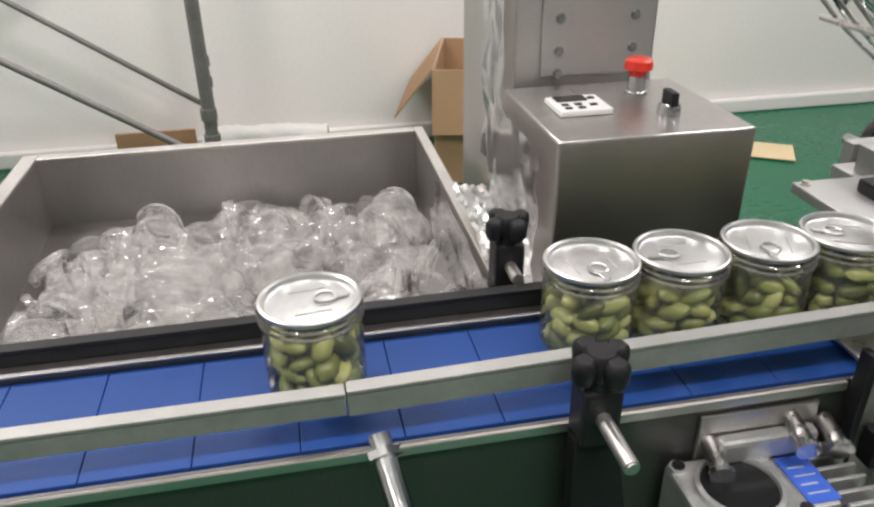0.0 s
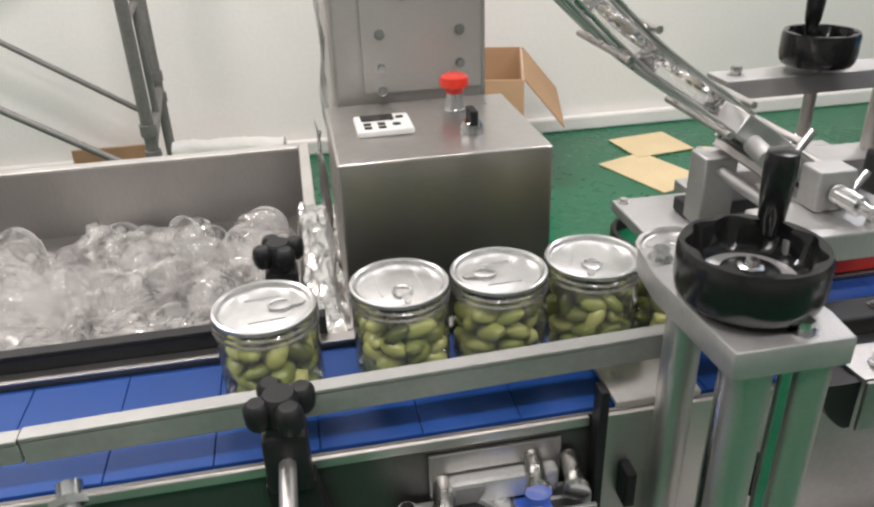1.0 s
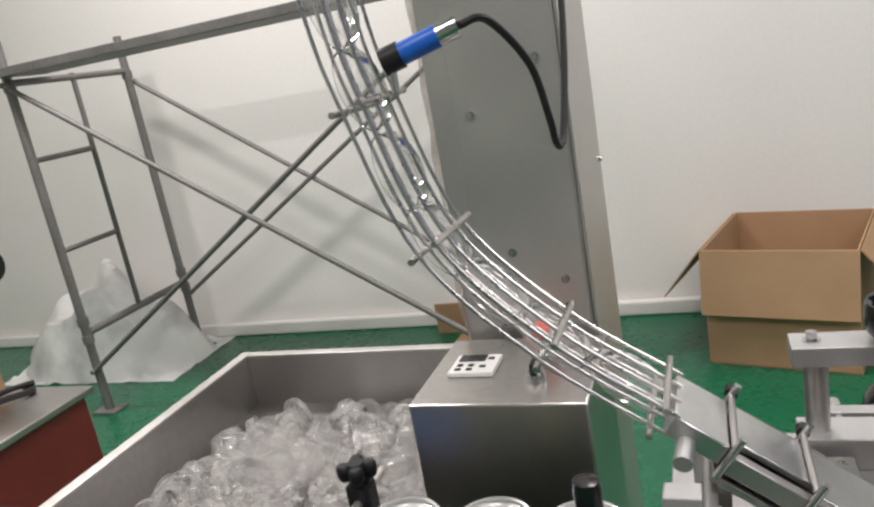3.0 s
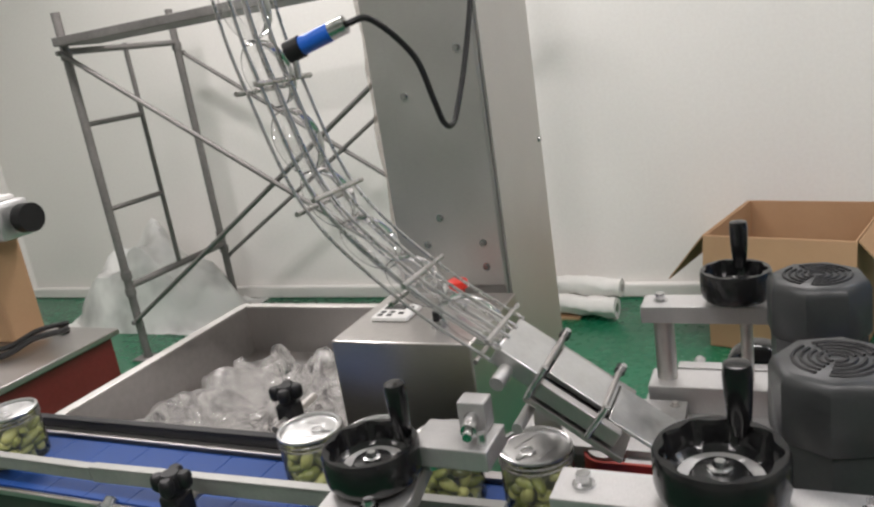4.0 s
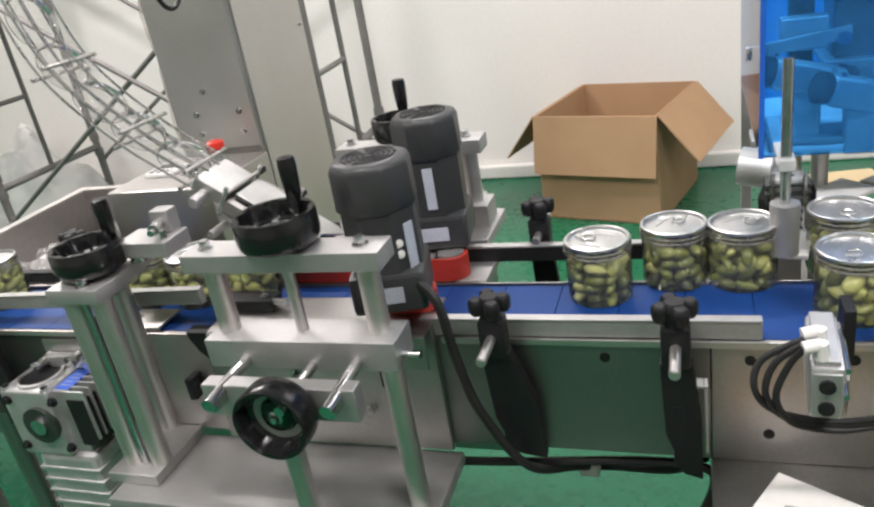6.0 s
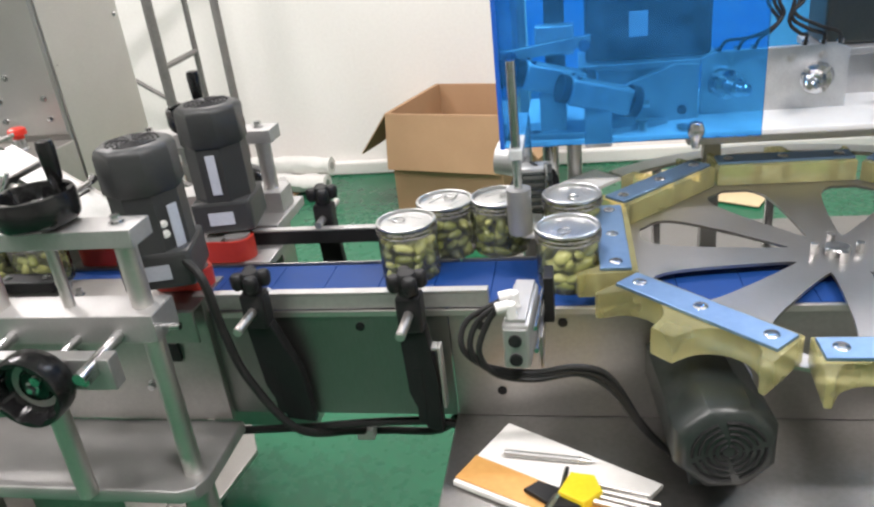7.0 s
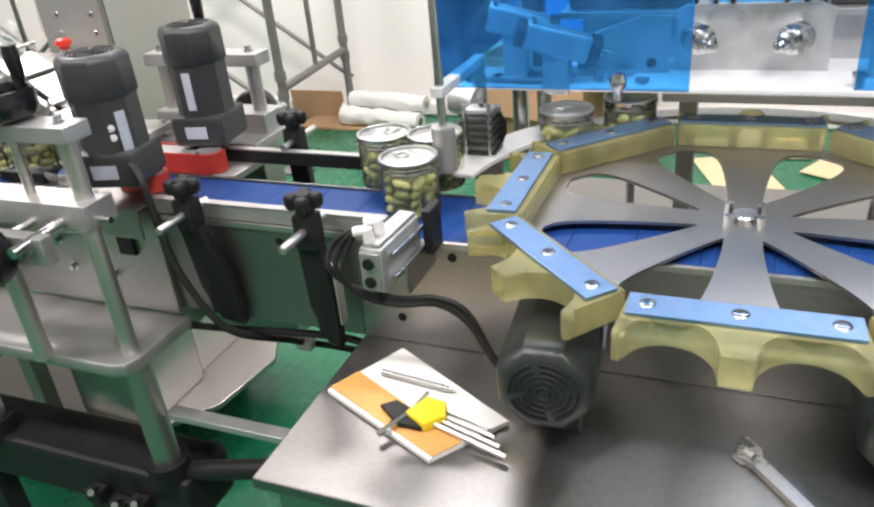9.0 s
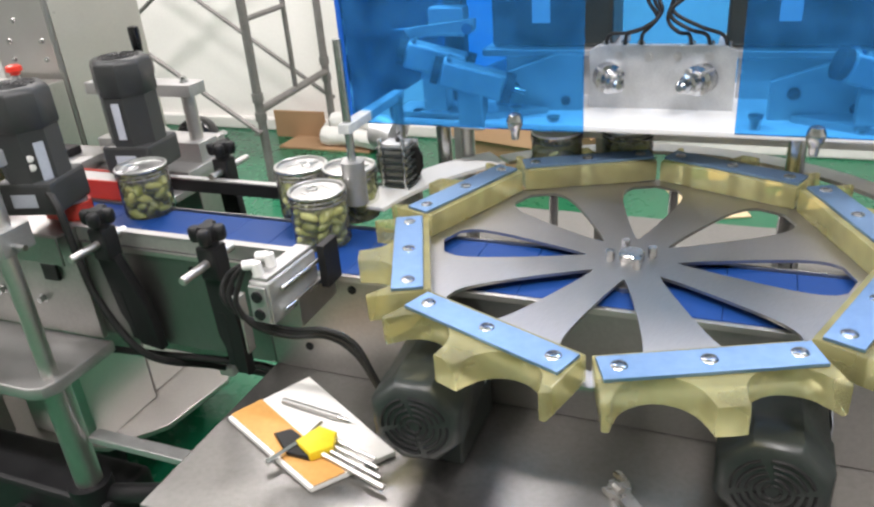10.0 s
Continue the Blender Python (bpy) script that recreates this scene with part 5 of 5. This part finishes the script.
# stop cylinder over the belt
stopc = thing("stop_cylinder", (1.405, 0.79, 0.705), "grey stop cylinder on a chrome rod and arm", "cylinder")
part("sleeve", rod(shape(), (1.405, 0.688, 0.905), (1.405, 0.688, 0.968), 0.0165, 22), ALU, stopc)
part("rod", rod(shape(), (1.405, 0.688, 0.968), (1.405, 0.688, 1.135), 0.006, 16), CHROME, stopc)
part("arm", box(shape(), 1.396, 1.414, 0.675, 0.86, 1.010, 1.024, 0.002), FROST, stopc, "frosted plastic arm")
part("post", rod(shape(), (1.405, 0.845, 0.705), (1.405, 0.845, 1.02), 0.011, 18), CHROME, stopc)
pump = thing("dial_gauge", (1.420, 0.82, 0.705), "small black and silver drive unit with a toothed rim", "drive unit")
m = Matrix.Translation((1.420, 0.808, 0.925)) @ Matrix.Rotation(radians(90), 4, "X") @ Matrix.Rotation(0.5, 4, "Y")
b = shape()
prism(b, [(0.034 * (1 + 0.08 * (i % 2)) * math.cos(2 * math.pi * i / 28), 0.034 * (1 + 0.08 * (i % 2)) * math.sin(2 * math.pi * i / 28)) for i in range(28)], -0.010, 0.010, m, 0.001)
part("rim", b, BLACK, pump)
part("face", lathe(shape(), [(0, 0.016), (0.012, 0.014), (0.020, 0.011), (0.020, 0.0), (0, 0)], 26, m), MOTOR_DARK, pump)
part("bracket", box(shape(), 1.398, 1.442, 0.822, 0.836, 0.705, 0.955, 0.002), ALU, pump)
part("motor_body", rod(shape(), (1.365, 0.850, 0.960), (1.405, 0.840, 0.955), 0.026, 22), CASTING, pump, "cast motor body")
part("gear_block", box(shape(), 1.398, 1.440, 0.788, 0.821, 0.888, 0.960, 0.005), CASTING, pump)
for k in range(6):
    z = 0.893 + 0.0115 * k
    part("fin", box(shape(), 1.392, 1.446, 0.782, 0.821, z, z + 0.004, 0.0008), MOTOR_DARK, pump)
for x in (1.400, 1.438):
    part("tie_bolt", rod(shape(), (x, 0.785, 0.880), (x, 0.785, 0.968), 0.0035, 10), CHROME, pump)

# ---- blue guarded seaming head behind the wheel ----
guard = thing("machine_guard", (1.85, 1.1, 0), "machine guard of blue acrylic sheets in a white frame", "guard")
part("front_sheet", box(shape(), 1.386, 1.716, 0.742, 0.747, 1.006, 2.1), ACRYLIC, guard, "blue acrylic sheet").visible_shadow = False
part("front_sheet", box(shape(), 1.897, 2.60, 0.742, 0.747, 1.012, 2.1), ACRYLIC, guard, "blue acrylic sheet").visible_shadow = False
part("back_sheet", box(shape(), 1.40, 2.70, 1.160, 1.165, 0.96, 2.1), ACRYLIC, guard, "blue acrylic sheet").visible_shadow = False
part("edge_strip", box(shape(), 1.380, 1.3858, 0.738, 0.7415, 1.006, 2.1), BLUE_PART, guard, "dark blue sheet edge")
part("side_sheet", box(shape(), 1.381, 1.3855, 0.748, 1.134, 1.006, 2.1), ACRYLIC, guard, "blue acrylic sheet").visible_shadow = False
part("beam", box(shape(), 1.66, 2.70, 0.985, 1.02, 0.918, 0.9615, 0.002), WHITE_PLASTIC, guard, "white beam")
for x in (1.70, 2.62):
    part("post", box(shape(), x - 0.014, x + 0.014, 0.99, 1.015, 0.705, 0.918, 0.002), ALU, guard)
part("post", box(shape(), 1.382, 1.398, 1.135, 1.15, 0.705, 2.1, 0.001), ALU, guard)
for x, z in ((1.632, 1.022), (1.983, 1.020)):
    part("ball_knob", lathe(shape(), [(0, 0.014), (0.008, 0.011), (0.011, 0.004), (0.010, -0.004), (0.006, -0.010), (0.005, -0.022), (0, -0.022)], 18, Matrix.Translation((x, 0.722, z))), CHROME, guard)

seamer = thing("seaming_head", (1.85, 1.0, 0.705), "seaming head with aluminium arms and dark motors", "machine")
part("bed", box(shape(), 1.40, 2.72, 0.880, 1.15, 0.962, 0.972, 0.003), WHITE_PLASTIC, seamer)
for x in (1.44, 1.98, 2.4):
    part("column", rod(shape(), (x, 0.945, 0.705), (x, 0.945, 0.962), 0.013, 20), CHROME, seamer)
part("column", rod(shape(), (1.478, 0.955, 0.705), (1.478, 0.955, 0.962), 0.012, 20), STEEL, seamer)
for x0, x1 in ((1.500, 1.700), (1.868, 2.085), (2.30, 2.49)):
    part("drive_motor", box(shape(), x0, x1, 1.04, 1.14, 1.052, 1.62, 0.006), MOTOR_DARK, seamer, "dark motor")
    part("motor_plate", box(shape(), x0 - 0.012, x1 + 0.012, 1.02, 1.15, 1.040, 1.0515, 0.002), ALU, seamer)
    part("motor_foot", box(shape(), x0 + 0.02, x1 - 0.02, 1.05, 1.13, 0.958, 1.040, 0.003), CASTING, seamer)
    part("motor_label", box(shape(), x0 + 0.07, x0 + 0.10, 1.0375, 1.0395, 1.09, 1.13, 0.0005), LABEL, seamer)
UPRIGHT = Matrix(((1, 0, 0, 0), (0, 0, 1, 0), (0, 1, 0, 0), (0, 0, 0, 1)))
for x0 in (1.535, 1.935, 2.29):
    t = Matrix.Translation((x0, 0.945, 0.958)) @ Matrix.Rotation(radians(8), 4, "Z")
    part("cam_plate", prism(shape(), [(0, 0), (0.135, 0), (0.135, 0.098), (0.10, 0.102), (0, 0.068)], -0.006, 0.006, t @ UPRIGHT, 0.001), ALU, seamer)
    part("plate_bolt", bolt(shape(), t @ Vector((0.03, -0.007, 0.052)), (0, -1, 0), 0.006, 0.006), BLACK, seamer)
    part("plate_bolt", bolt(shape(), t @ Vector((0.11, -0.007, 0.03)), (0, -1, 0), 0.005, 0.006), BLACK, seamer)
part("face_plate", prism(shape(), [(1.676, 0.959), (1.888, 0.959), (1.888, 1.06), (1.87, 1.068), (1.69, 1.068), (1.676, 1.06)], 0.978, 0.990, UPRIGHT, 0.001), CASTING, seamer, "bright face plate")
for xc, s in ((1.717, 1), (1.832, -1), (2.12, 1), (2.25, -1)):
    t = Matrix.Translation((xc, 0.945, 1.022)) @ Matrix.Rotation(radians(25 * s), 4, "Z") @ FRONT
    b = lathe(shape(), [(0, -0.036), (0.019, -0.036), (0.022, -0.032), (0.022, -0.010), (0.015, -0.008), (0.014, 0.016), (0.010, 0.018), (0.009, 0.034), (0.005, 0.038), (0, 0.038)], 22, t)
    part("roller_head", b, CHROME, seamer)
    for k in range(4):
        a = radians(45 + 90 * k)
        part("screw", rod(shape(), t @ Vector((0.019 * math.cos(a), 0.019 * math.sin(a), -0.03)), t @ Vector((0.019 * math.cos(a), 0.019 * math.sin(a), -0.004)), 0.0035, 8), STEEL, seamer)
for p, q in (((1.405, 0.90, 1.072), (1.492, 0.925, 1.045)), ((1.47, 0.875, 1.050), (1.560, 0.905, 1.020)), ((2.02, 0.90, 1.060), (2.10, 0.92, 1.035))):
    p, q = Vector(p), Vector(q)
    d = (q - p).normalized()
    along = Matrix.Translation((p + q) / 2) @ d.to_track_quat("X", "Z").to_matrix().to_4x4()
    half = (q - p).length / 2
    part("cylinder", box(shape(), -half, half, -0.020, 0.020, -0.020, 0.020, 0.005, along), CASTING, seamer)
    part("cylinder_end", rod(shape(), q, q + d * 0.014, 0.024, 20), BLACK, seamer, "black end cap")
    part("cylinder_end", rod(shape(), p - d * 0.012, p, 0.021, 20), BLACK, seamer, "black end cap")
    part("cylinder_rod", rod(shape(), q + d * 0.014, q + d * 0.034, 0.006, 12), CHROME, seamer)
    for sy in (-0.014, 0.014):
        part("cylinder_screw", rod(shape(), along @ Vector((-half * 0.8, sy, 0.020)), along @ Vector((-half * 0.8, sy, 0.024)), 0.004, 8), CHROME, seamer)
    part("cylinder_mount", box(shape(), (p.x + q.x) / 2 - 0.02, (p.x + q.x) / 2 + 0.02, (p.y + q.y) / 2 - 0.015, (p.y + q.y) / 2 + 0.015, 0.958, (p.z + q.z) / 2, 0.003), CASTING, seamer)
for x, y, h in ((1.42, 0.895, 0.02), (1.58, 0.90, 0.03), (1.64, 0.895, 0.018), (1.92, 0.895, 0.03), (2.05, 0.895, 0.02)):
    b = rod(shape(), (x, y, 0.972), (x, y, 0.958 + h), 0.008, 16)
    rod(b, (x, y, 0.958 + h), (x, y, 0.962 + h), 0.011, 6)
    part("stud", b, CHROME, seamer)
for k, x0 in enumerate((1.700, 1.728, 1.752, 1.824, 1.850, 1.874)):
    dx = 1.787 - x0
    pts = spline([(x0, 0.984, 1.066), (x0 + 0.10 * dx, 0.965, 1.086), (x0 + 0.45 * dx, 0.950, 1.092 + 0.004 * (k % 3)), (1.787 - 0.12 * dx, 0.952, 1.110 + 0.006 * (k % 3)), (1.787 - 0.30 * dx, 0.960, 1.150), (1.790 + 0.10 * dx, 0.985, 1.24), (1.792, 1.01, 1.45)])
    part("hose", tube(shape(), pts, 0.0028, 8), RUBBER, seamer, "black air hose")
    part("hose_fitting", rod(shape(), (x0, 0.984, 1.056), (x0, 0.984, 1.074), 0.0055, 10), CHROME, seamer)
for x in (1.720, 1.765, 1.806, 1.850):
    part("plate_screw", bolt(shape(), (x, 0.978, 1.052), (0, -1, 0), 0.0045, 0.005), STEEL, seamer)
# linkage behind the guard: dark slide posts, arms and pivots
for x0, sgn in ((1.452, 1), (2.135, -1)):
    part("slide_post", box(shape(), x0 - 0.016, x0 + 0.016, 0.985, 1.015, 0.972, 1.65, 0.003), MOTOR_DARK, seamer, "dark slide post")
    part("slide_block", box(shape(), x0 - 0.030, x0 + 0.030, 0.955, 0.984, 1.085, 1.130, 0.003), CASTING, seamer)
    part("link_arm", prism(shape(), [(x0 - 0.075 * sgn, 1.082), (x0 + 0.055 * sgn, 1.100), (x0 + 0.055 * sgn, 1.116), (x0 - 0.075 * sgn, 1.100)][::sgn], 0.935, 0.945, UPRIGHT, 0.001), ALU, seamer)
    for u in (-0.065, 0.045):
        part("pivot", rod(shape(), (x0 + u * sgn, 0.948, 1.092 + 0.10 * (u + 0.06)), (x0 + u * sgn, 0.926, 1.092 + 0.10 * (u + 0.06)), 0.009, 16), CHROME, seamer)
    part("curved_plate", prism(shape(), [(x0 - 0.07 * sgn, 0.885), (x0 + 0.03 * sgn, 0.880), (x0 + 0.10 * sgn, 0.895), (x0 + 0.17 * sgn, 0.935), (x0 + 0.10 * sgn, 0.955), (x0 - 0.07 * sgn, 0.945)][::sgn], 0.9722, 0.982, None, 0.001), ALU, seamer)

# ---- on the tabletop: notebook, pen, hex keys, spanner ----
NOTE = [(1.388, 0.524), (1.331, 0.416), (1.500, 0.336), (1.566, 0.420)]
book = thing("notebook", (1.44, 0.42, 0.705), "white pad with a tan cover strip lying open", "notebook")
part("paper_pad", prism(shape(), NOTE, 0.7055, 0.713, None, 0.001), PAPER, book)
C1 = [tuple(np.array(NOTE[1]) * (1 - s) + np.array(NOTE[0]) * s) for s in (0.04, 0.40)]
C2 = [tuple(np.array(NOTE[2]) * (1 - s) + np.array(NOTE[3]) * s) for s in (0.40, 0.04)]
part("cover", prism(shape(), [C1[0], C1[1], C2[0], C2[1]], 0.7134, 0.7146), ORANGE, book, "tan cover flap")
pen = thing("pen", (1.45, 0.46, 0.714), "silver grey ballpoint pen", "pen")
b = rod(shape(), (1.388, 0.460, 0.7185), (1.475, 0.450, 0.7185), 0.0042, 14)
part("barrel", b, ALU, pen)
part("tip", rod(shape(), (1.475, 0.450, 0.7185), (1.492, 0.448, 0.7185), 0.004, 12, 0.001), CHROME, pen)
keys = thing("hex_key_set", (1.47, 0.39, 0.714), "hex key set in a yellow and black holder", "tool")
part("holder", prism(shape(), [(1.452, 0.388), (1.480, 0.372), (1.500, 0.392), (1.492, 0.416), (1.466, 0.420)], 0.7150, 0.728, None, 0.002), YELLOW, keys, "yellow holder")
part("clip", prism(shape(), [(1.414, 0.398), (1.448, 0.372), (1.478, 0.372), (1.462, 0.398), (1.430, 0.412)], 0.7150, 0.722, None, 0.002), BLACK, keys, "black clip")
for k in range(4):
    y = 0.384 + 0.009 * k
    part("key", rod(shape(), (1.488, y, 0.720), (1.580 - 0.010 * k, y - 0.024 + 0.004 * k, 0.715), 0.0034 - 0.0004 * k, 6), STEEL, keys)
part("short_end", rod(shape(), (1.452, 0.388, 0.722), (1.432, 0.352, 0.718), 0.0042, 6), CHROME, keys)
part("short_end", rod(shape(), (1.456, 0.395, 0.722), (1.462, 0.432, 0.722), 0.003, 6), CHROME, keys)
spanner = thing("adjustable_spanner", (1.83, 0.43, 0.705), "steel adjustable spanner lying on the tabletop", "spanner")
sm = Matrix.Translation((1.822, 0.436, 0.706)) @ Matrix.Rotation(radians(-50), 4, "Z") @ Matrix.Scale(0.82, 4)
part("body", prism(shape(), [(-0.030, 0.010), (-0.008, 0.018), (-0.004, 0.008), (-0.018, 0.004), (-0.018, -0.004), (-0.006, -0.010), (-0.010, -0.018), (0.004, -0.016), (0.014, -0.007), (0.13, -0.010), (0.135, 0.0), (0.13, 0.010), (0.014, 0.008), (0.0, 0.020), (-0.028, 0.020)][::-1], 0.0, 0.010, sm, 0.0015), ROD, spanner)
part("worm_screw", rod(shape(), sm @ Vector((-0.004, -0.004, 0.012)), sm @ Vector((0.010, -0.002, 0.012)), 0.0045, 12), STEEL, spanner)

# ---- far things by the wall ----
carton = thing("cardboard_box", (0.93, 3.15, 0), "open brown cardboard carton with its flaps out", "carton")
cr = Matrix.Translation((0.972, 3.238, 0)) @ Matrix.Rotation(radians(-15.5), 4, "Z")
CW, CD, CH = 0.272, 0.285, 0.480
for nm, q in (("front_panel", (-CW, CW, -CD, -CD + 0.006)), ("back_panel", (-CW, CW, CD - 0.006, CD)), ("side_panel", (-CW, -CW + 0.006, -CD + 0.006, CD - 0.006)), ("side_panel", (CW - 0.006, CW, -CD + 0.006, CD - 0.006))):
    part(nm, box(shape(), *q, 0.0, CH, 0.001, cr), CARD, carton)
part("bottom_panel", box(shape(), -CW, CW, -CD, CD, 0.001, 0.007, 0, cr), CARD, carton)
part("front_flap", box(shape(), -CW - 0.004, CW + 0.004, -0.003, 0.003, -0.255, 0.0, 0.001, cr @ Matrix.Translation((0, -CD - 0.006, CH)) @ Matrix.Rotation(radians(-9), 4, "X")), CARD, carton)
part("side_flap", box(shape(), -0.003, 0.003, -CD, CD, -0.25, 0.0, 0.001, cr @ Matrix.Translation((CW + 0.006, 0, CH)) @ Matrix.Rotation(radians(-40), 4, "Y")), CARD, carton)
part("side_flap", box(shape(), -0.003, 0.003, -CD, CD, -0.25, 0.0, 0.001, cr @ Matrix.Translation((-CW - 0.006, 0, CH)) @ Matrix.Rotation(radians(38), 4, "Y")), CARD, carton)

for k, (x, y, a, w, d) in enumerate(((1.78, 2.98, 20, 0.13, 0.20), (1.92, 3.30, 8, 0.15, 0.13), (2.18, 3.05, -30, 0.12, 0.10))):
    b = box(shape(), -w, w, -d, d, 0.001, 0.007, 0.001, Matrix.Translation((x, y, 0.003 * k)) @ Matrix.Rotation(radians(a), 4, "Z"))
    solid("cardboard_sheet", b, CARD_PALE, "pale cardboard offcut lying on the floor", "cardboard", "cardboard offcuts", origin=(x, y, 0))
b = box(shape(), -0.56, 0.02, 3.30, 3.56, 0.0, 0.012, 0.001)
solid("cardboard_sheet", b, CARD, "flat brown cardboard under paper rolls", "cardboard", "cardboard offcuts", origin=(-0.3, 3.4, 0))
b = box(shape(), -0.70, -0.36, 3.50, 3.515, 0.0, 0.16, 0.002)
solid("cardboard_sheet", b, CARD, "brown cardboard leaning at the wall foot", "cardboard", "cardboard offcuts", origin=(-0.5, 3.5, 0))
for k, (x0, x1, y, z, r) in enumerate(((-0.30, 0.20, 3.36, 0.062, 0.048), (-0.34, 0.14, 3.47, 0.062, 0.048), (-0.26, 0.22, 3.415, 0.140, 0.044))):
    b = tube(shape(), [(x0 + (x1 - x0) * i / 22, y + 0.03 - 0.08 * i / 22, z) for i in range(23)], r, 26)
    for v in b.verts:
        w = noise.noise(Vector((v.co.x * 14, v.co.y * 22, v.co.z * 22 + 7 * k))) + 0.5 * noise.noise(Vector((v.co.x * 40, v.co.y * 30, v.co.z * 30)))
        v.co.y += 0.010 * w
        v.co.z = max(0.002, v.co.z + 0.012 * w)
    roll = thing("paper_roll", ((x0 + x1) / 2, y, z - r), "creased white rolled paper sheet on the floor", "paper roll", "paper rolls")
    part("roll", b, PAPER, roll)
    part("core", rod(shape(), (x1, y - 0.05, z), (x1 + 0.002, y - 0.0503, z), r * 0.45, 18), STEEL_DULL, roll, "dark hollow core")
b = shape()
for k in range(3):
    tube(b, [(1.45 + 0.10 * math.cos(a), 2.35 + 0.14 * math.sin(a), 0.012 + 0.016 * k) for a in [2 * math.pi * i / 24 for i in range(25)]], 0.010, 8)
solid("cable_coil", b, RUBBER, "coil of black cable on the floor", "cable", origin=(1.45, 2.35, 0))

b = shape()
NU, NV = 26, 18
gv = []
for i in range(NU + 1):
    row = []
    for j in range(NV + 1):
        u, v = i / NU * 2 - 1, j / NV * 2 - 1
        h = 0.62 * max(0.0, 1 - (u * u + v * v)) ** 0.7 * (0.75 + 0.5 * noise.noise(Vector((u * 2.2, v * 2.2, 3)))) + 0.03 * noise.noise(Vector((u * 8, v * 8, 1)))
        row.append(b.verts.new((-2.65 + 0.62 * u, 3.30 + 0.30 * v, max(0.002, h))))
    gv.append(row)
for i in range(NU):
    for j in range(NV):
        b.faces.new((gv[i][j], gv[i + 1][j], gv[i + 1][j + 1], gv[i][j + 1]))
solid("plastic_sheet", b, SHEET, "crumpled white plastic sheet by the wall", "plastic sheet", origin=(-2.55, 3.35, 0))

side = thing("red_side_machine", (-1.35, 1.2, 0), "machine table with dark red side panels", "machine table")
part("top", box(shape(), -2.05, -0.965, 0.72, 1.55, 0.655, 0.675, 0.004), STEEL_DULL, side)
part("red_panel", box(shape(), -2.02, -0.985, 0.75, 1.53, 0.40, 0.654, 0.004), MAROON, side, "dark red panel")
for x in (-1.98, -1.03):
    for y in (0.80, 1.48):
        part("leg", box(shape(), x - 0.025, x + 0.025, y - 0.025, y + 0.025, 0, 0.40, 0.003), MOTOR_DARK, side)
head = thing("tape_head", (-1.35, 1.47, 0.675), "silver and black machine head on a brown stand", "machine head")
part("stand", box(shape(), -1.42, -1.265, 1.41, 1.53, 0.675, 1.00, 0.01), CARD, head, "brown stand")
b = box(shape(), -1.56, -1.165, 1.41, 1.53, 1.00, 1.115, 0.015)
part("body", b, CASTING, head)
part("cap", box(shape(), -1.52, -1.20, 1.43, 1.51, 1.1152, 1.130, 0.005), WHITE_PLASTIC, head)
part("axle", rod(shape(), (-1.166, 1.47, 1.06), (-1.13, 1.47, 1.06), 0.016, 16), CHROME, head)
part("roller", rod(shape(), (-1.135, 1.47, 1.06), (-1.095, 1.47, 1.06), 0.044, 22), BLACK, head)
pts = [(-1.60, 1.20, 0.687), (-1.35, 1.24, 0.70), (-1.165, 1.28, 0.69), (-1.15, 1.40, 0.70), (-1.138, 1.50, 0.686), (-1.20, 1.53, 0.686)]
solid("side_cable", tube(shape(), spline(pts), 0.010, 8), RUBBER, "black cable on the machine table", "cable", origin=(-1.35, 1.38, 0.68))
solid("side_cable", tube(shape(), spline([(x - 0.02, y + 0.03, z + 0.012) for x, y, z in pts[:5]]), 0.008, 8), RUBBER, "black cable on the machine table", "cable", origin=(-1.35, 1.38, 0.68))


# ---- what moves ----
def motions():
    for i, (ob, rows) in enumerate(zip(belt_jars, RIDES)):
        walk(ob, [(t, pose(x, y, BELT_Z, 0, 0, 40 * i)) for t, x, y in rows])
    walk(wheel, [(t, pose(HUB[0], HUB[1], 0.874, 0, 0, 135.3 - a)) for t, a in TURNS])
    for ob, a0 in zip(wheel_jars, SEATS):
        walk(ob, [(t, seat_pose(a0 + 90 - a)) for t, a in TURNS])


motions()
